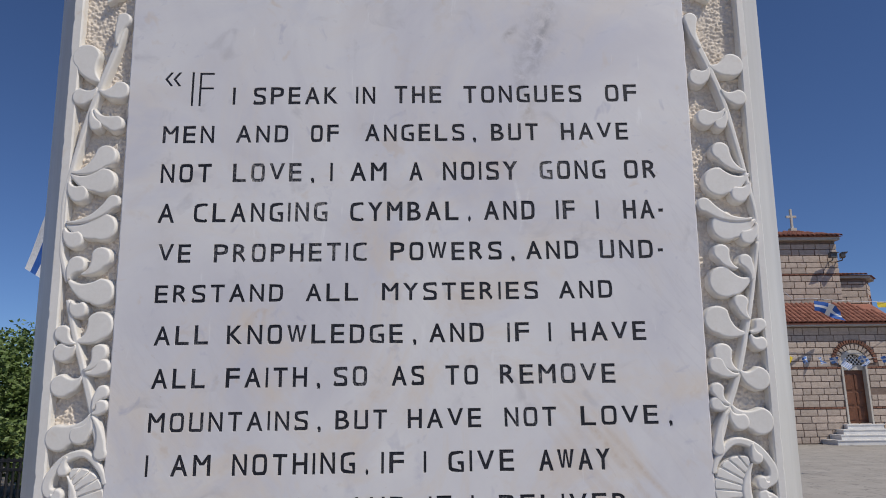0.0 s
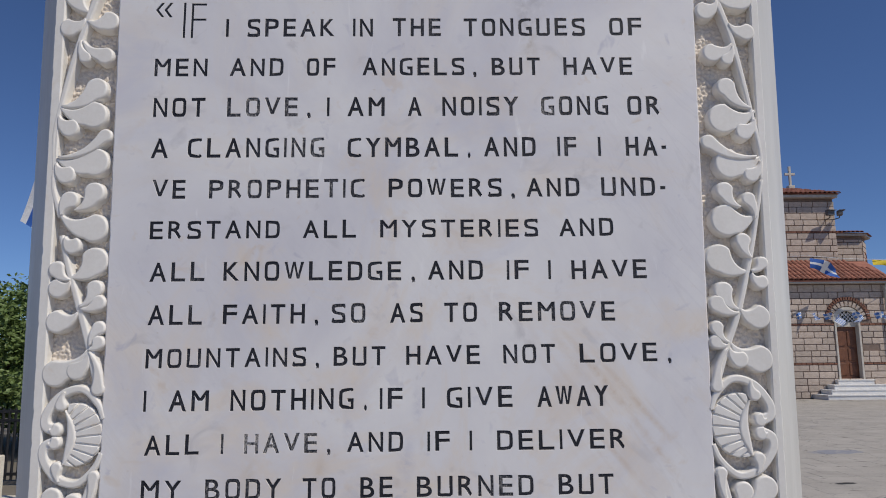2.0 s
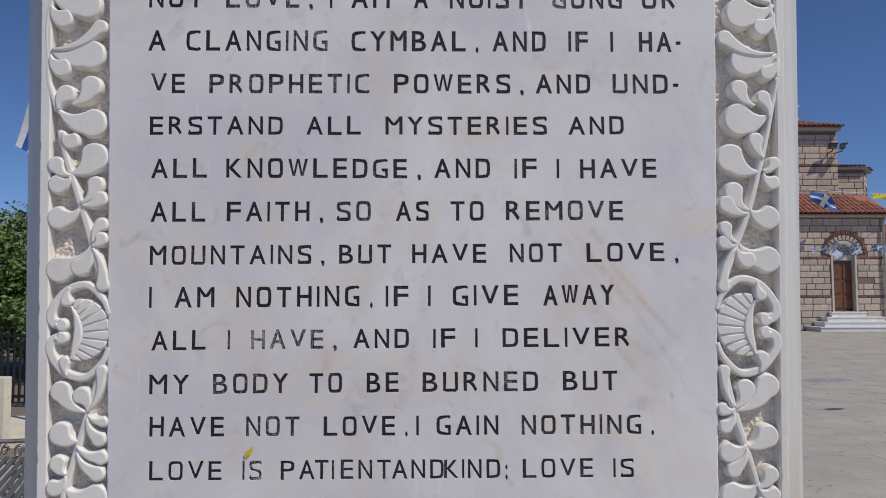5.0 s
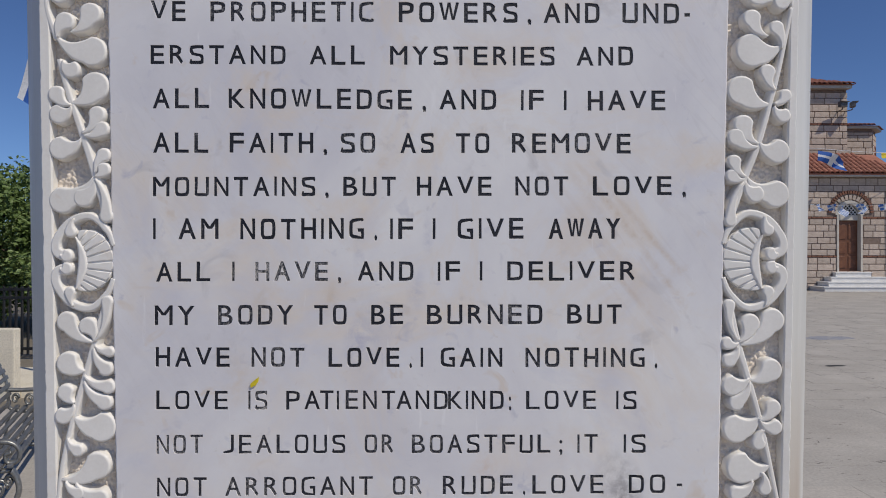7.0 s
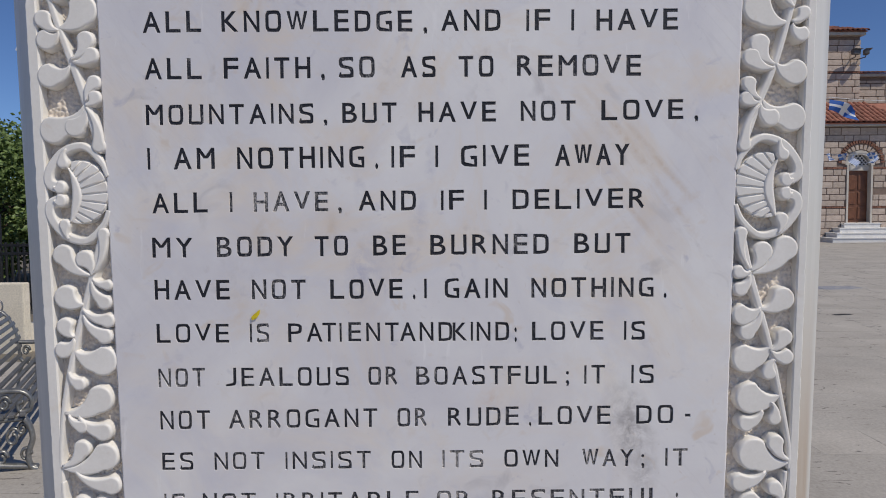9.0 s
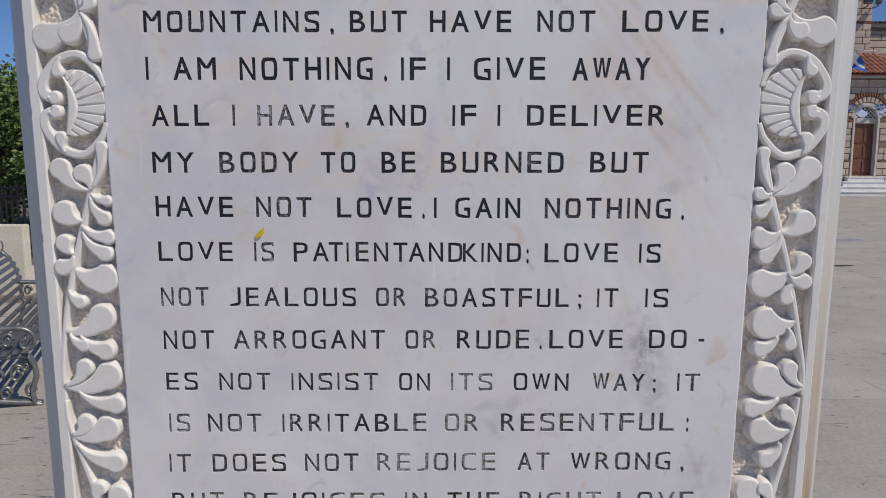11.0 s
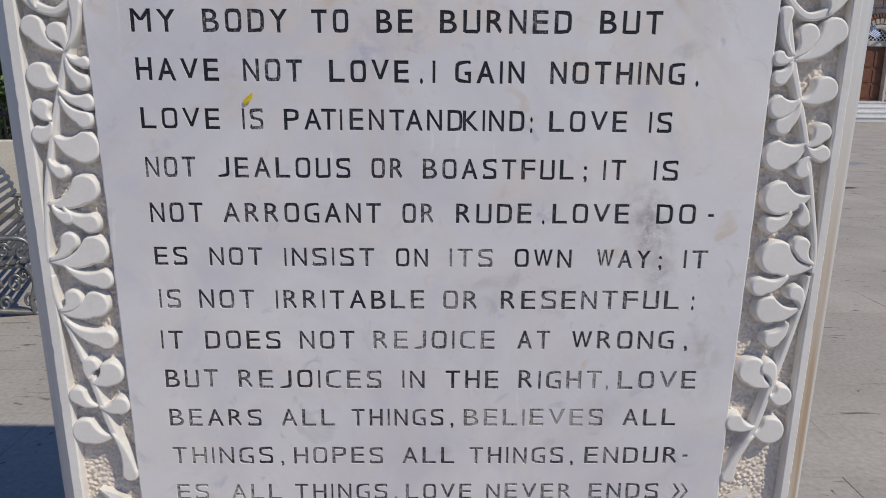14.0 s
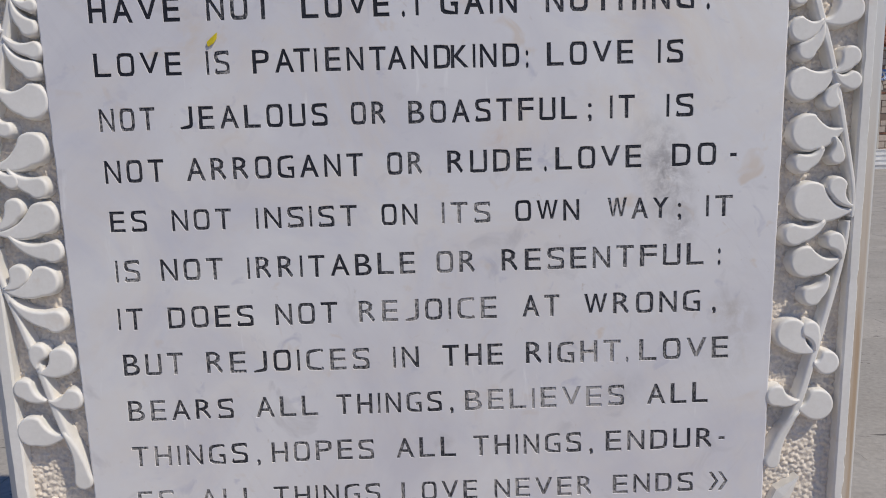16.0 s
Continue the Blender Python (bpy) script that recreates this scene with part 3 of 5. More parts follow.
def shell(P, lip, rim_of, count, name="shell_rib"):
    """A fan-shaped plate from a lip line to a round outer edge, with narrow ribs packed side by side on it."""
    qs = [k / 24 for k in range(25)]
    edge = [Vector(P(*rim_of(q))) for q in qs] + [Vector(P(*lip(q))) for q in qs[::-1]]
    heart = sum(edge, Vector((0, 0))) / len(edge)
    relief(edge, [heart] * len(edge), "shell_plate", -0.0022, 0.002)
    for k in range(count):
        a, b = (k + 0.05) / count, (k + 0.95) / count
        i0, i1, o0, o1 = (Vector(P(*f(q))) for f, q in ((lip, a), (lip, b), (rim_of, a), (rim_of, b)))
        om = Vector(P(*rim_of((a + b) / 2)))
        om = om + (om - (i0 + i1) / 2) * 0.03
        c, e = (i0 + i1) / 2, (o0 + o1) / 2
        outline = [i0, i0 * 0.5 + o0 * 0.5, o0, om * 0.7 + o0 * 0.3, om * 0.7 + o1 * 0.3, o1, i1 * 0.5 + o1 * 0.5, i1]
        mids = [c * 0.9 + e * 0.1, (c + e) / 2, e * 0.85 + c * 0.15, e * 0.85 + c * 0.15, e * 0.85 + c * 0.15, e * 0.85 + c * 0.15, (c + e) / 2, c * 0.9 + e * 0.1]
        relief(outline, mids, name, 0.0004, 0.0022, 0.004)


def roundel(cx, cz, rx, rz, s):
    """An oval scroll that encloses a fan-shaped shell; s = 1 opens towards +x."""
    P = lambda u, v: (cx + s * u * rx, cz + v * rz)
    for k in (1, -1):
        ribbon([P(0.96, 0.34 * k), P(0.76, 0.64 * k), P(0.24, 0.94 * k), P(-0.38, 0.84 * k), P(-0.82, 0.48 * k), P(-0.84, 0.22 * k), P(-0.54, 0.12 * k)], 0.0050, 0.0100, "scroll", 0.0012)
        sprig([(*P(-0.30, 0.90 * k), *P(-0.40, 0.62 * k), rx * 0.17)])
        sprig([(*P(-0.70, 0.14 * k), *P(-0.52, 0.13 * k), rx * 0.19)])
    line = smooth_line([(*P(u, v), 0) for u, v in ((-0.24, 0.52), (-0.08, 0.30), (0.0, 0.04), (-0.02, -0.16), (-0.10, -0.36), (-0.20, -0.56))], 5)
    n = len(line) - 1
    wide = [rx * (0.015 + 0.15 * math.sin(math.pi * (0.06 + 0.84 * i / n)) ** 1.2) for i in range(n + 1)]
    both = [(p.xy + Vector((s * w, 0)), p.xy.copy()) for p, w in zip(line, wide)] + [(p.xy - Vector((s * w, 0)), p.xy.copy()) for p, w in list(zip(line, wide))[::-1]]
    relief([a for a, b in both], [b for a, b in both], "shell_lip", 0.0022, 0.0045)
    shell(P, lambda q: (-0.20 + 0.32 * math.sin(math.pi * q), 0.54 - 1.12 * q),
          lambda q: (0.08 + 0.88 * math.cos(radians(106 - 212 * q)), 0.03 + 0.63 * math.sin(radians(106 - 212 * q))), 10)


def petal(nx, nz, tx, tz, w):
    """A pointed corner petal with a sharp middle ridge."""
    a, b = Vector((nx, nz)), Vector((tx, tz))
    d = (b - a)
    s = Vector((-d.y, d.x)).normalized() * w
    a = a + d * 0.06
    bm = bmesh.new()
    V = lambda p, y: bm.verts.new((p.x, y, p.y))
    m = a + d * 0.55
    q = [a, m + s, b, m - s]
    lo, mid = [V(p, FLOOR + 0.004) for p in q], [V(p, 0.0036) for p in q]
    r0, r1, r2 = V(a, 0.0018), V(m, 0.0002), V(b, 0.0028)
    for k in range(4):
        bm.faces.new((lo[k], lo[(k + 1) % 4], mid[(k + 1) % 4], mid[k]))
    bm.faces.new((mid[0], mid[1], r1, r0))
    bm.faces.new((mid[1], mid[2], r2, r1))
    bm.faces.new((mid[2], mid[3], r1, r2))
    bm.faces.new((mid[3], mid[0], r0, r1))
    part("corner_petal", bm, CARVED, stele)


def outline_of(fs):
    """The edges that have a face on one side only, in order of the faces."""
    edges = [(p, q) for f in fs for p, q in zip(f, f[1:] + f[:1])]
    there = set(edges)
    return [(p, q) for p, q in edges if (q, p) not in there]


def grown(pts, rim_edges, d):
    """The outline with each point moved d outwards, square to the edges that meet there."""
    after, before = {p: q for p, q in rim_edges}, {q: p for p, q in rim_edges}
    out = []
    for i, (x, z) in enumerate(pts):
        if i not in after or i not in before:
            out.append((x, z))
            continue
        c = Vector((x, z))
        e1, e2 = c - Vector(pts[before[i]]), Vector(pts[after[i]]) - c
        if e1.length < 1e-7 or e2.length < 1e-7:
            e1 = e2 = e1 + e2
        n1, n2 = Vector((e1.y, -e1.x)).normalized(), Vector((e2.y, -e2.x)).normalized()
        out.append(tuple(c + (n1 + n2) / max(0.45, 1 + n1.dot(n2)) * d))
    return out


def letters(txt):
    """A letter in the built-in font as a mesh with its strokes thinned, one unit to a side."""
    cu = bpy.data.curves.new("letter", "FONT")
    cu.body, cu.size = txt, 1.0
    cu.extrude, cu.resolution_u = 0.0, 5
    ob = bpy.data.objects.new("letter", cu)
    me = bpy.data.meshes.new_from_object(ob)
    bpy.data.objects.remove(ob)
    bpy.data.curves.remove(cu)
    co = [(v.co.x, v.co.y) for v in me.vertices]
    fs = [tuple(p.vertices) for p in me.polygons]
    bpy.data.meshes.remove(me)
    co = grown(co, outline_of(fs), -THIN)
    x0, x1 = min(c[0] for c in co), max(c[0] for c in co)
    y0, y1 = min(c[1] for c in co), max(c[1] for c in co)
    out = []
    for x, y in co:
        u, v = 2 * (x - x0) / (x1 - x0) - 1, 2 * (y - y0) / (y1 - y0) - 1
        if txt in "OCGSQ038" or (txt == "D" and u > 0) or (txt == "U" and v < 0):
            # the cutter squared off all round letters
            r, q = math.hypot(u, v), max(abs(u), abs(v))
            k = min(1 + (0.45 if txt == "S" else 0.78) * (r / q - 1), 1 / q) if q > 1e-6 else 1
            u, v = u * k, v * k
        if txt == "S":
            # a nearly level middle bar
            e = abs(v)
            v = math.copysign(e * 0.42 if e < 0.42 else 0.1764 + (e - 0.42) * 1.42, v)
        if txt == "J":
            # a wide hook under a slender stem
            a = (u + 1) / 2
            u = 2 * (a * 1.2 if a < 0.7 else 0.84 + (a - 0.7) * 0.533) - 1
        if txt in "PR" and u > 0 and v > -0.1:
            # squared bowls
            e = (v - 0.45) / 0.55
            r, q = math.hypot(u, e), max(abs(u), abs(e))
            u = u * min(1 + 0.7 * (r / q - 1), 1 / q)
        low, high = (0.0, 1.0) if txt.isalnum() or txt in "«»" else (y0 / CAP + RISE.get(txt, 0.0), y1 / CAP + RISE.get(txt, 0.0))
        out.append(((u + 1) / 2, low + (high - low) * (v + 1) / 2))
    return out, fs


THIN, CAP = 0.030, 0.7
RISE = {"-": 0.12}
glyphs = {}
probe = bpy.data.curves.new("probe", "FONT")
probe.body = "H"
probe_ob = bpy.data.objects.new("probe", probe)
probe_me = bpy.data.meshes.new_from_object(probe_ob)
CAP = max(v.co.y for v in probe_me.vertices)
STEM = (0.098 - 2 * THIN) / CAP
bpy.data.objects.remove(probe_ob)
bpy.data.curves.remove(probe)
bpy.data.meshes.remove(probe_me)
CUT, BED, SLOPE = 0.0022, 0.0011, 0.0008
cut_verts, cut_faces = [], []
STOP = {"RIGHT.": 0.30, "THINGS,": 0.55, "PATIENTANDKIND:": 0.37, "RESENTFUL:": 0.80}
# uneven gaps in a word: after which letter, and how wide
UNEVEN = {"PATIENTANDKIND:": {1: 0.0, 2: 0.22, 3: 0.45, 6: 0.08, 7: 0.28, 9: 0.0, 10: 0.24, 11: 0.25}, "DO-": {0: 0.37, 1: 0.74}}
SPAN = {"I": 0.17, "1": 0.17, "M": 1.15, "W": 1.28, "A": 1.09, "E": 0.93, "S": 0.97, "R": 0.97, "F": 0.97, "K": 1.05, "V": 1.05, ",": 0.16, ".": 0.15, ";": 0.16, ":": 0.15, "-": 0.36, "·": 0.15, "J": 0.85, "L": 0.98, "3": 0.75, "8": 0.75}


def inscribe(zl, zr, cap, text, xs):
    """One line of cut letters: heights of its ends, capital height, the words and where each begins and ends."""
    x_first, x_last = xs[0], xs[-1]
    for k, w in enumerate(text.split()):
        a, b = xs[2 * k], xs[2 * k + 1]
        gap = 0.335
        stop = STOP.get(w, 0.70)
        gaps = [stop if n in ",.;:" else gap for n in w[1:]] + [0.0]
        for at, wider in UNEVEN.get(w, {}).items():
            gaps[at] = wider
        total = sum(SPAN.get(c, 1.0) for c in w) + sum(gaps)
        unit, x = (b - a) / total, a
        # thin letters, grown by an even breadth all round, so that all strokes come out alike
        stroke = 0.078 * cap if cap > 0.06 else (0.192 if zl > 1.3 else 0.178) * cap
        grow = (stroke - STEM * cap) / 2
        slope = min(SLOPE, stroke * 0.17)
        for c, after in zip(w, gaps):
            if c not in glyphs:
                glyphs[c] = letters(c)
            co, fs = glyphs[c]
            wide = SPAN.get(c, 1.0) * unit
            inner = max(wide - 2 * grow, cap * (0.06 if c in ",;" else 0.009))
            sway, tall = 0.0009 * noise.noise((x * 70, 3, zl * 50)), 1 + 0.03 * noise.noise((x * 60, 8, zl * 50))
            verts = []
            for u, v in co:
                px = x + wide / 2 + (u - 0.5) * inner
                z = zl + (zr - zl) * (px - x_first) / max(x_last - x_first, 1e-6)
                h = grow + v * (cap - 2 * grow) if c.isalnum() or c in "«»" else v * cap
                jit = 0.0003 * noise.noise((px * 120, 0, (z + h) * 120))
                verts.append((px + jit, z + sway + h * tall + jit))
            x += wide + after * unit
            rim_edges = outline_of(fs)
            outer, low, bed = (grown(verts, rim_edges, d) for d in (grow, grow - slope, grow - slope * BED / CUT))
            n, top = len(cut_verts), len(verts)
            for ring_, y in ((outer, -0.01), (outer, 0.0), (low, CUT)):
                cut_verts.extend((x_, y, z_) for x_, z_ in ring_)
            for f in fs:
                cut_faces.append(tuple(n + i for i in f))
                cut_faces.append(tuple(n + 2 * top + i for i in f[::-1]))
            for p, q in rim_edges:
                for k2 in (0, top):
                    cut_faces.append((n + k2 + q, n + k2 + p, n + k2 + top + p, n + k2 + top + q))
            me = bpy.data.meshes.new("letter")
            me.from_pydata([(x_, BED, z_) for x_, z_ in bed], [], fs)
            me.materials.append(PAINT)
            piece("letter", me, panel)


inscribe(2.2552, 2.2551, 0.0299, "«", (-0.473, -0.442))
inscribe(2.2136, 2.2134, 0.0713, "IF", (-0.421, -0.377))
inscribe(2.2155, 2.2187, 0.0363, "I SPEAK IN THE TONGUES OF", (-0.340, -0.334, -0.300, -0.135, -0.100, -0.062, -0.025, 0.067, 0.110, 0.342, 0.389, 0.451))
inscribe(2.1373, 2.1400, 0.0354, "MEN AND OF ANGELS, BUT HAVE", (-0.470, -0.371, -0.329, -0.229, -0.186, -0.132, -0.081, 0.132, 0.162, 0.254, 0.298, 0.429))
inscribe(2.0580, 2.0606, 0.0374, "NOT LOVE, I AM A NOISY GONG OR", (-0.468, -0.372, -0.332, -0.178, -0.147, -0.142, -0.108, -0.039, 0.004, 0.029, 0.068, 0.210, 0.253, 0.380, 0.416, 0.478))
inscribe(1.9796, 1.9810, 0.0376, "A CLANGING CYMBAL. AND IF I HA-", (-0.467, -0.437, -0.401, -0.150, -0.108, 0.119, 0.145, 0.241, 0.282, 0.317, 0.358, 0.362, 0.409, 0.485))
inscribe(1.9031, 1.9046, 0.0356, "VE PROPHETIC POWERS, AND UND-", (-0.461, -0.401, -0.359, -0.075, -0.032, 0.199, 0.222, 0.320, 0.360, 0.479))
inscribe(1.8285, 1.8299, 0.0336, "ERSTAND ALL MYSTERIES AND", (-0.462, -0.228, -0.186, -0.090, -0.047, 0.241, 0.280, 0.379))
inscribe(1.7515, 1.7514, 0.0354, "ALL KNOWLEDGE, AND IF I HAVE", (-0.457, -0.360, -0.327, 0.015, 0.040, 0.139, 0.182, 0.222, 0.257, 0.262, 0.299, 0.436))
inscribe(1.6746, 1.6761, 0.0355, "ALL FAITH, SO AS TO REMOVE", (-0.456, -0.361, -0.325, -0.157, -0.133, -0.072, -0.028, 0.030, 0.068, 0.127, 0.166, 0.375))
inscribe(1.5986, 1.6029, 0.0341, "MOUNTAINS, BUT HAVE NOT LOVE,", (-0.457, -0.154, -0.128, -0.036, -0.000, 0.131, 0.172, 0.265, 0.308, 0.471))
inscribe(1.5242, 1.5264, 0.0366, "I AM NOTHING. IF I GIVE AWAY", (-0.456, -0.452, -0.412, -0.343, -0.306, -0.069, -0.046, -0.006, 0.028, 0.033, 0.071, 0.187, 0.231, 0.355))
inscribe(1.4514, 1.4540, 0.0342, "ALL I HAVE, AND IF I DELIVER", (-0.450, -0.357, -0.320, -0.315, -0.280, -0.132, -0.102, -0.005, 0.037, 0.076, 0.110, 0.115, 0.158, 0.383))
inscribe(1.3757, 1.3778, 0.0347, "MY BODY TO BE BURNED BUT", (-0.453, -0.385, -0.344, -0.215, -0.178, -0.121, -0.079, -0.023, 0.018, 0.220, 0.263, 0.359))
inscribe(1.3037, 1.3022, 0.0343, "HAVE NOT LOVE. I GAIN NOTHING.", (-0.451, -0.323, -0.286, -0.194, -0.153, -0.008, 0.007, 0.012, 0.042, 0.150, 0.190, 0.421))
inscribe(1.2299, 1.2284, 0.0331, "LOVE IS PATIENTANDKIND: LOVE IS", (-0.450, -0.326, -0.291, -0.258, -0.226, 0.165, 0.191, 0.314, 0.349, 0.385))
inscribe(1.1538, 1.1527, 0.0328, "NOT JEALOUS OR BOASTFUL; IT IS", (-0.449, -0.369, -0.336, -0.123, -0.090, -0.039, -0.008, 0.254, 0.281, 0.317, 0.362, 0.401))
inscribe(1.0800, 1.0820, 0.0331, "NOT ARROGANT OR RUDE. LOVE DO-", (-0.448, -0.362, -0.330, -0.075, -0.041, 0.011, 0.046, 0.190, 0.202, 0.327, 0.371, 0.465))
inscribe(1.0088, 1.0074, 0.0313, "ES NOT INSIST ON ITS OWN WAY; IT", (-0.447, -0.393, -0.357, -0.270, -0.235, -0.087, -0.052, 0.001, 0.036, 0.107, 0.143, 0.237, 0.278, 0.385, 0.422, 0.461))
inscribe(0.9345, 0.9363, 0.0330, "IS NOT IRRITABLE OR RESENTFUL:", (-0.445, -0.409, -0.379, -0.287, -0.252, -0.005, 0.026, 0.084, 0.122, 0.445))
inscribe(0.8625, 0.8665, 0.0330, "IT DOES NOT REJOICE AT WRONG,", (-0.448, -0.410, -0.374, -0.247, -0.215, -0.122, -0.091, 0.114, 0.152, 0.207, 0.244, 0.439))
inscribe(0.7923, 0.7937, 0.0335, "BUT REJOICES IN THE RIGHT. LOVE", (-0.446, -0.356, -0.322, -0.078, -0.043, -0.004, 0.031, 0.122, 0.156, 0.310, 0.326, 0.460))
inscribe(0.7212, 0.7250, 0.0323, "BEARS ALL THINGS, BELIEVES ALL", (-0.445, -0.286, -0.252, -0.159, -0.131, 0.045, 0.063, 0.304, 0.339, 0.431))
inscribe(0.6491, 0.6533, 0.0322, "THINGS, HOPES ALL THINGS, ENDUR-", (-0.445, -0.251, -0.233, -0.077, -0.043, 0.048, 0.074, 0.256, 0.276, 0.458))
inscribe(0.5793, 0.5841, 0.0309, "ES ALL THINGS, LOVE NEVER ENDS »", (-0.442, -0.386, -0.346, -0.257, -0.234, -0.053, -0.038, 0.079, 0.105, 0.256, 0.287, 0.411, 0.436, 0.464))
inscribe(0.5374, 0.5380, 0.0203, "1 CORINT · 13 , 1-8", (0.075, 0.080, 0.117, 0.261, 0.276, 0.282, 0.304, 0.339, 0.362, 0.367, 0.386, 0.452))
# left border
stem([(-0.563, 2.393), (-0.576, 2.331), (-0.600, 2.250), (-0.620, 2.172), (-0.640, 2.069), (-0.646, 2.019), (-0.642, 1.958)], 0.0080, 0.0040)
sprig([(-0.573, 2.342, -0.563, 2.399, 0.0126), (-0.597, 2.264, -0.631, 2.318, 0.0248), (-0.603, 2.252, -0.632, 2.234, 0.0165), (-0.599, 2.247, -0.560, 2.247, 0.0172), (-0.605, 2.207, -0.563, 2.178, 0.0152), (-0.609, 2.207, -0.599, 2.175, 0.0109)])
sprig([(-0.635, 2.079, -0.575, 2.113, 0.0192), (-0.638, 2.077, -0.577, 2.063, 0.0227), (-0.639, 2.060, -0.619, 2.038, 0.0160), (-0.634, 1.981, -0.552, 2.022, 0.0119), (-0.638, 1.979, -0.569, 1.973, 0.0235), (-0.638, 1.970, -0.619, 1.949, 0.0158)])
stem([(-0.642, 1.958), (-0.640, 1.922), (-0.623, 1.871)], 0.0040, 0.0060)
sprig([(-0.598, 1.883, -0.566, 1.915, 0.0175), (-0.622, 1.874, -0.609, 1.901, 0.0151), (-0.623, 1.874, -0.563, 1.850, 0.0231)])
stem([(-0.619, 1.836), (-0.602, 1.775), (-0.575, 1.695), (-0.554, 1.629), (-0.537, 1.569)], 0.0050, 0.0080)
sprig([(-0.612, 1.833, -0.598, 1.818, 0.0143), (-0.598, 1.760, -0.558, 1.789, 0.0228), (-0.597, 1.756, -0.622, 1.775, 0.0136), (-0.596, 1.753, -0.618, 1.741, 0.0158), (-0.577, 1.708, -0.553, 1.740, 0.0136), (-0.574, 1.704, -0.545, 1.715, 0.0124), (-0.580, 1.697, -0.615, 1.682, 0.0185)])
sprig([(-0.555, 1.640, -0.541, 1.670, 0.0112), (-0.555, 1.633, -0.541, 1.645, 0.0111), (-0.557, 1.633, -0.612, 1.592, 0.0209), (-0.556, 1.629, -0.576, 1.597, 0.0155), (-0.555, 1.629, -0.536, 1.565, 0.0110)])
roundel(-0.576, 1.485, 0.0543, 0.0844, 1)
stem([(-0.537, 1.412), (-0.555, 1.348), (-0.572, 1.287), (-0.592, 1.215), (-0.610, 1.132), (-0.619, 1.058), (-0.620, 1.014)], 0.0070, 0.0040)
sprig([(-0.553, 1.350, -0.534, 1.417, 0.0095), (-0.558, 1.347, -0.603, 1.382, 0.0162), (-0.555, 1.348, -0.567, 1.374, 0.0143), (-0.554, 1.341, -0.530, 1.330, 0.0086), (-0.556, 1.337, -0.536, 1.301, 0.0115), (-0.571, 1.297, -0.601, 1.310, 0.0182)])
sprig([(-0.572, 1.289, -0.532, 1.270, 0.0115), (-0.572, 1.279, -0.538, 1.243, 0.0125), (-0.589, 1.242, -0.604, 1.260, 0.0134), (-0.589, 1.239, -0.608, 1.220, 0.0134), (-0.591, 1.218, -0.544, 1.200, 0.0231), (-0.600, 1.181, -0.584, 1.161, 0.0106)])
sprig([(-0.610, 1.110, -0.551, 1.133, 0.0212), (-0.603, 1.107, -0.582, 1.087, 0.0106), (-0.586, 1.104, -0.546, 1.077, 0.0145), (-0.616, 1.017, -0.583, 1.048, 0.0135), (-0.616, 1.014, -0.545, 1.033, 0.0213), (-0.594, 1.007, -0.534, 0.983, 0.0146)])
stem([(-0.619, 0.990), (-0.616, 0.950), (-0.596, 0.884), (-0.573, 0.811), (-0.548, 0.721), (-0.521, 0.650)], 0.0040, 0.0070)
sprig([(-0.609, 0.930, -0.587, 0.950, 0.0144), (-0.611, 0.928, -0.552, 0.940, 0.0202), (-0.603, 0.914, -0.540, 0.879, 0.0155), (-0.574, 0.808, -0.571, 0.832, 0.0127), (-0.572, 0.801, -0.539, 0.817, 0.0196)])
sprig([(-0.565, 0.758, -0.598, 0.777, 0.0138), (-0.562, 0.758, -0.527, 0.759, 0.0148), (-0.543, 0.702, -0.592, 0.710, 0.0209)])
sprig([(-0.545, 0.708, -0.521, 0.630, 0.0127)])
# right border
stem([(0.570, 2.390), (0.582, 2.341), (0.600, 2.292), (0.624, 2.211), (0.648, 2.079), (0.662, 1.990), (0.660, 1.935)], 0.0080, 0.0040)
sprig([(0.585, 2.334, 0.571, 2.396, 0.0129), (0.599, 2.296, 0.645, 2.296, 0.0223), (0.600, 2.289, 0.576, 2.270, 0.0171), (0.619, 2.243, 0.651, 2.226, 0.0158), (0.623, 2.201, 0.584, 2.184, 0.0169), (0.623, 2.198, 0.611, 2.171, 0.0113)])
sprig([(0.651, 2.073, 0.606, 2.115, 0.0167), (0.657, 2.068, 0.597, 2.054, 0.0258), (0.656, 2.052, 0.634, 2.028, 0.0153), (0.653, 1.979, 0.565, 2.007, 0.0134), (0.661, 1.978, 0.603, 1.966, 0.0254), (0.661, 1.971, 0.641, 1.944, 0.0133)])
stem([(0.660, 1.935), (0.646, 1.868), (0.628, 1.791), (0.600, 1.693), (0.575, 1.631), (0.550, 1.563)], 0.0040, 0.0070)
sprig([(0.616, 1.883, 0.589, 1.914, 0.0150), (0.641, 1.862, 0.632, 1.898, 0.0120), (0.642, 1.867, 0.590, 1.859, 0.0268), (0.629, 1.788, 0.616, 1.820, 0.0130), (0.622, 1.763, 0.571, 1.788, 0.0235), (0.628, 1.764, 0.647, 1.779, 0.0106), (0.627, 1.760, 0.643, 1.744, 0.0123)])
sprig([(0.599, 1.694, 0.574, 1.727, 0.0163), (0.598, 1.688, 0.561, 1.705, 0.0145), (0.601, 1.696, 0.634, 1.681, 0.0197), (0.576, 1.636, 0.557, 1.662, 0.0115), (0.574, 1.631, 0.554, 1.637, 0.0115), (0.580, 1.634, 0.631, 1.606, 0.0217), (0.576, 1.627, 0.594, 1.606, 0.0143), (0.574, 1.626, 0.550, 1.559, 0.0102)])
roundel(0.593, 1.489, 0.0581, 0.0877, -1)
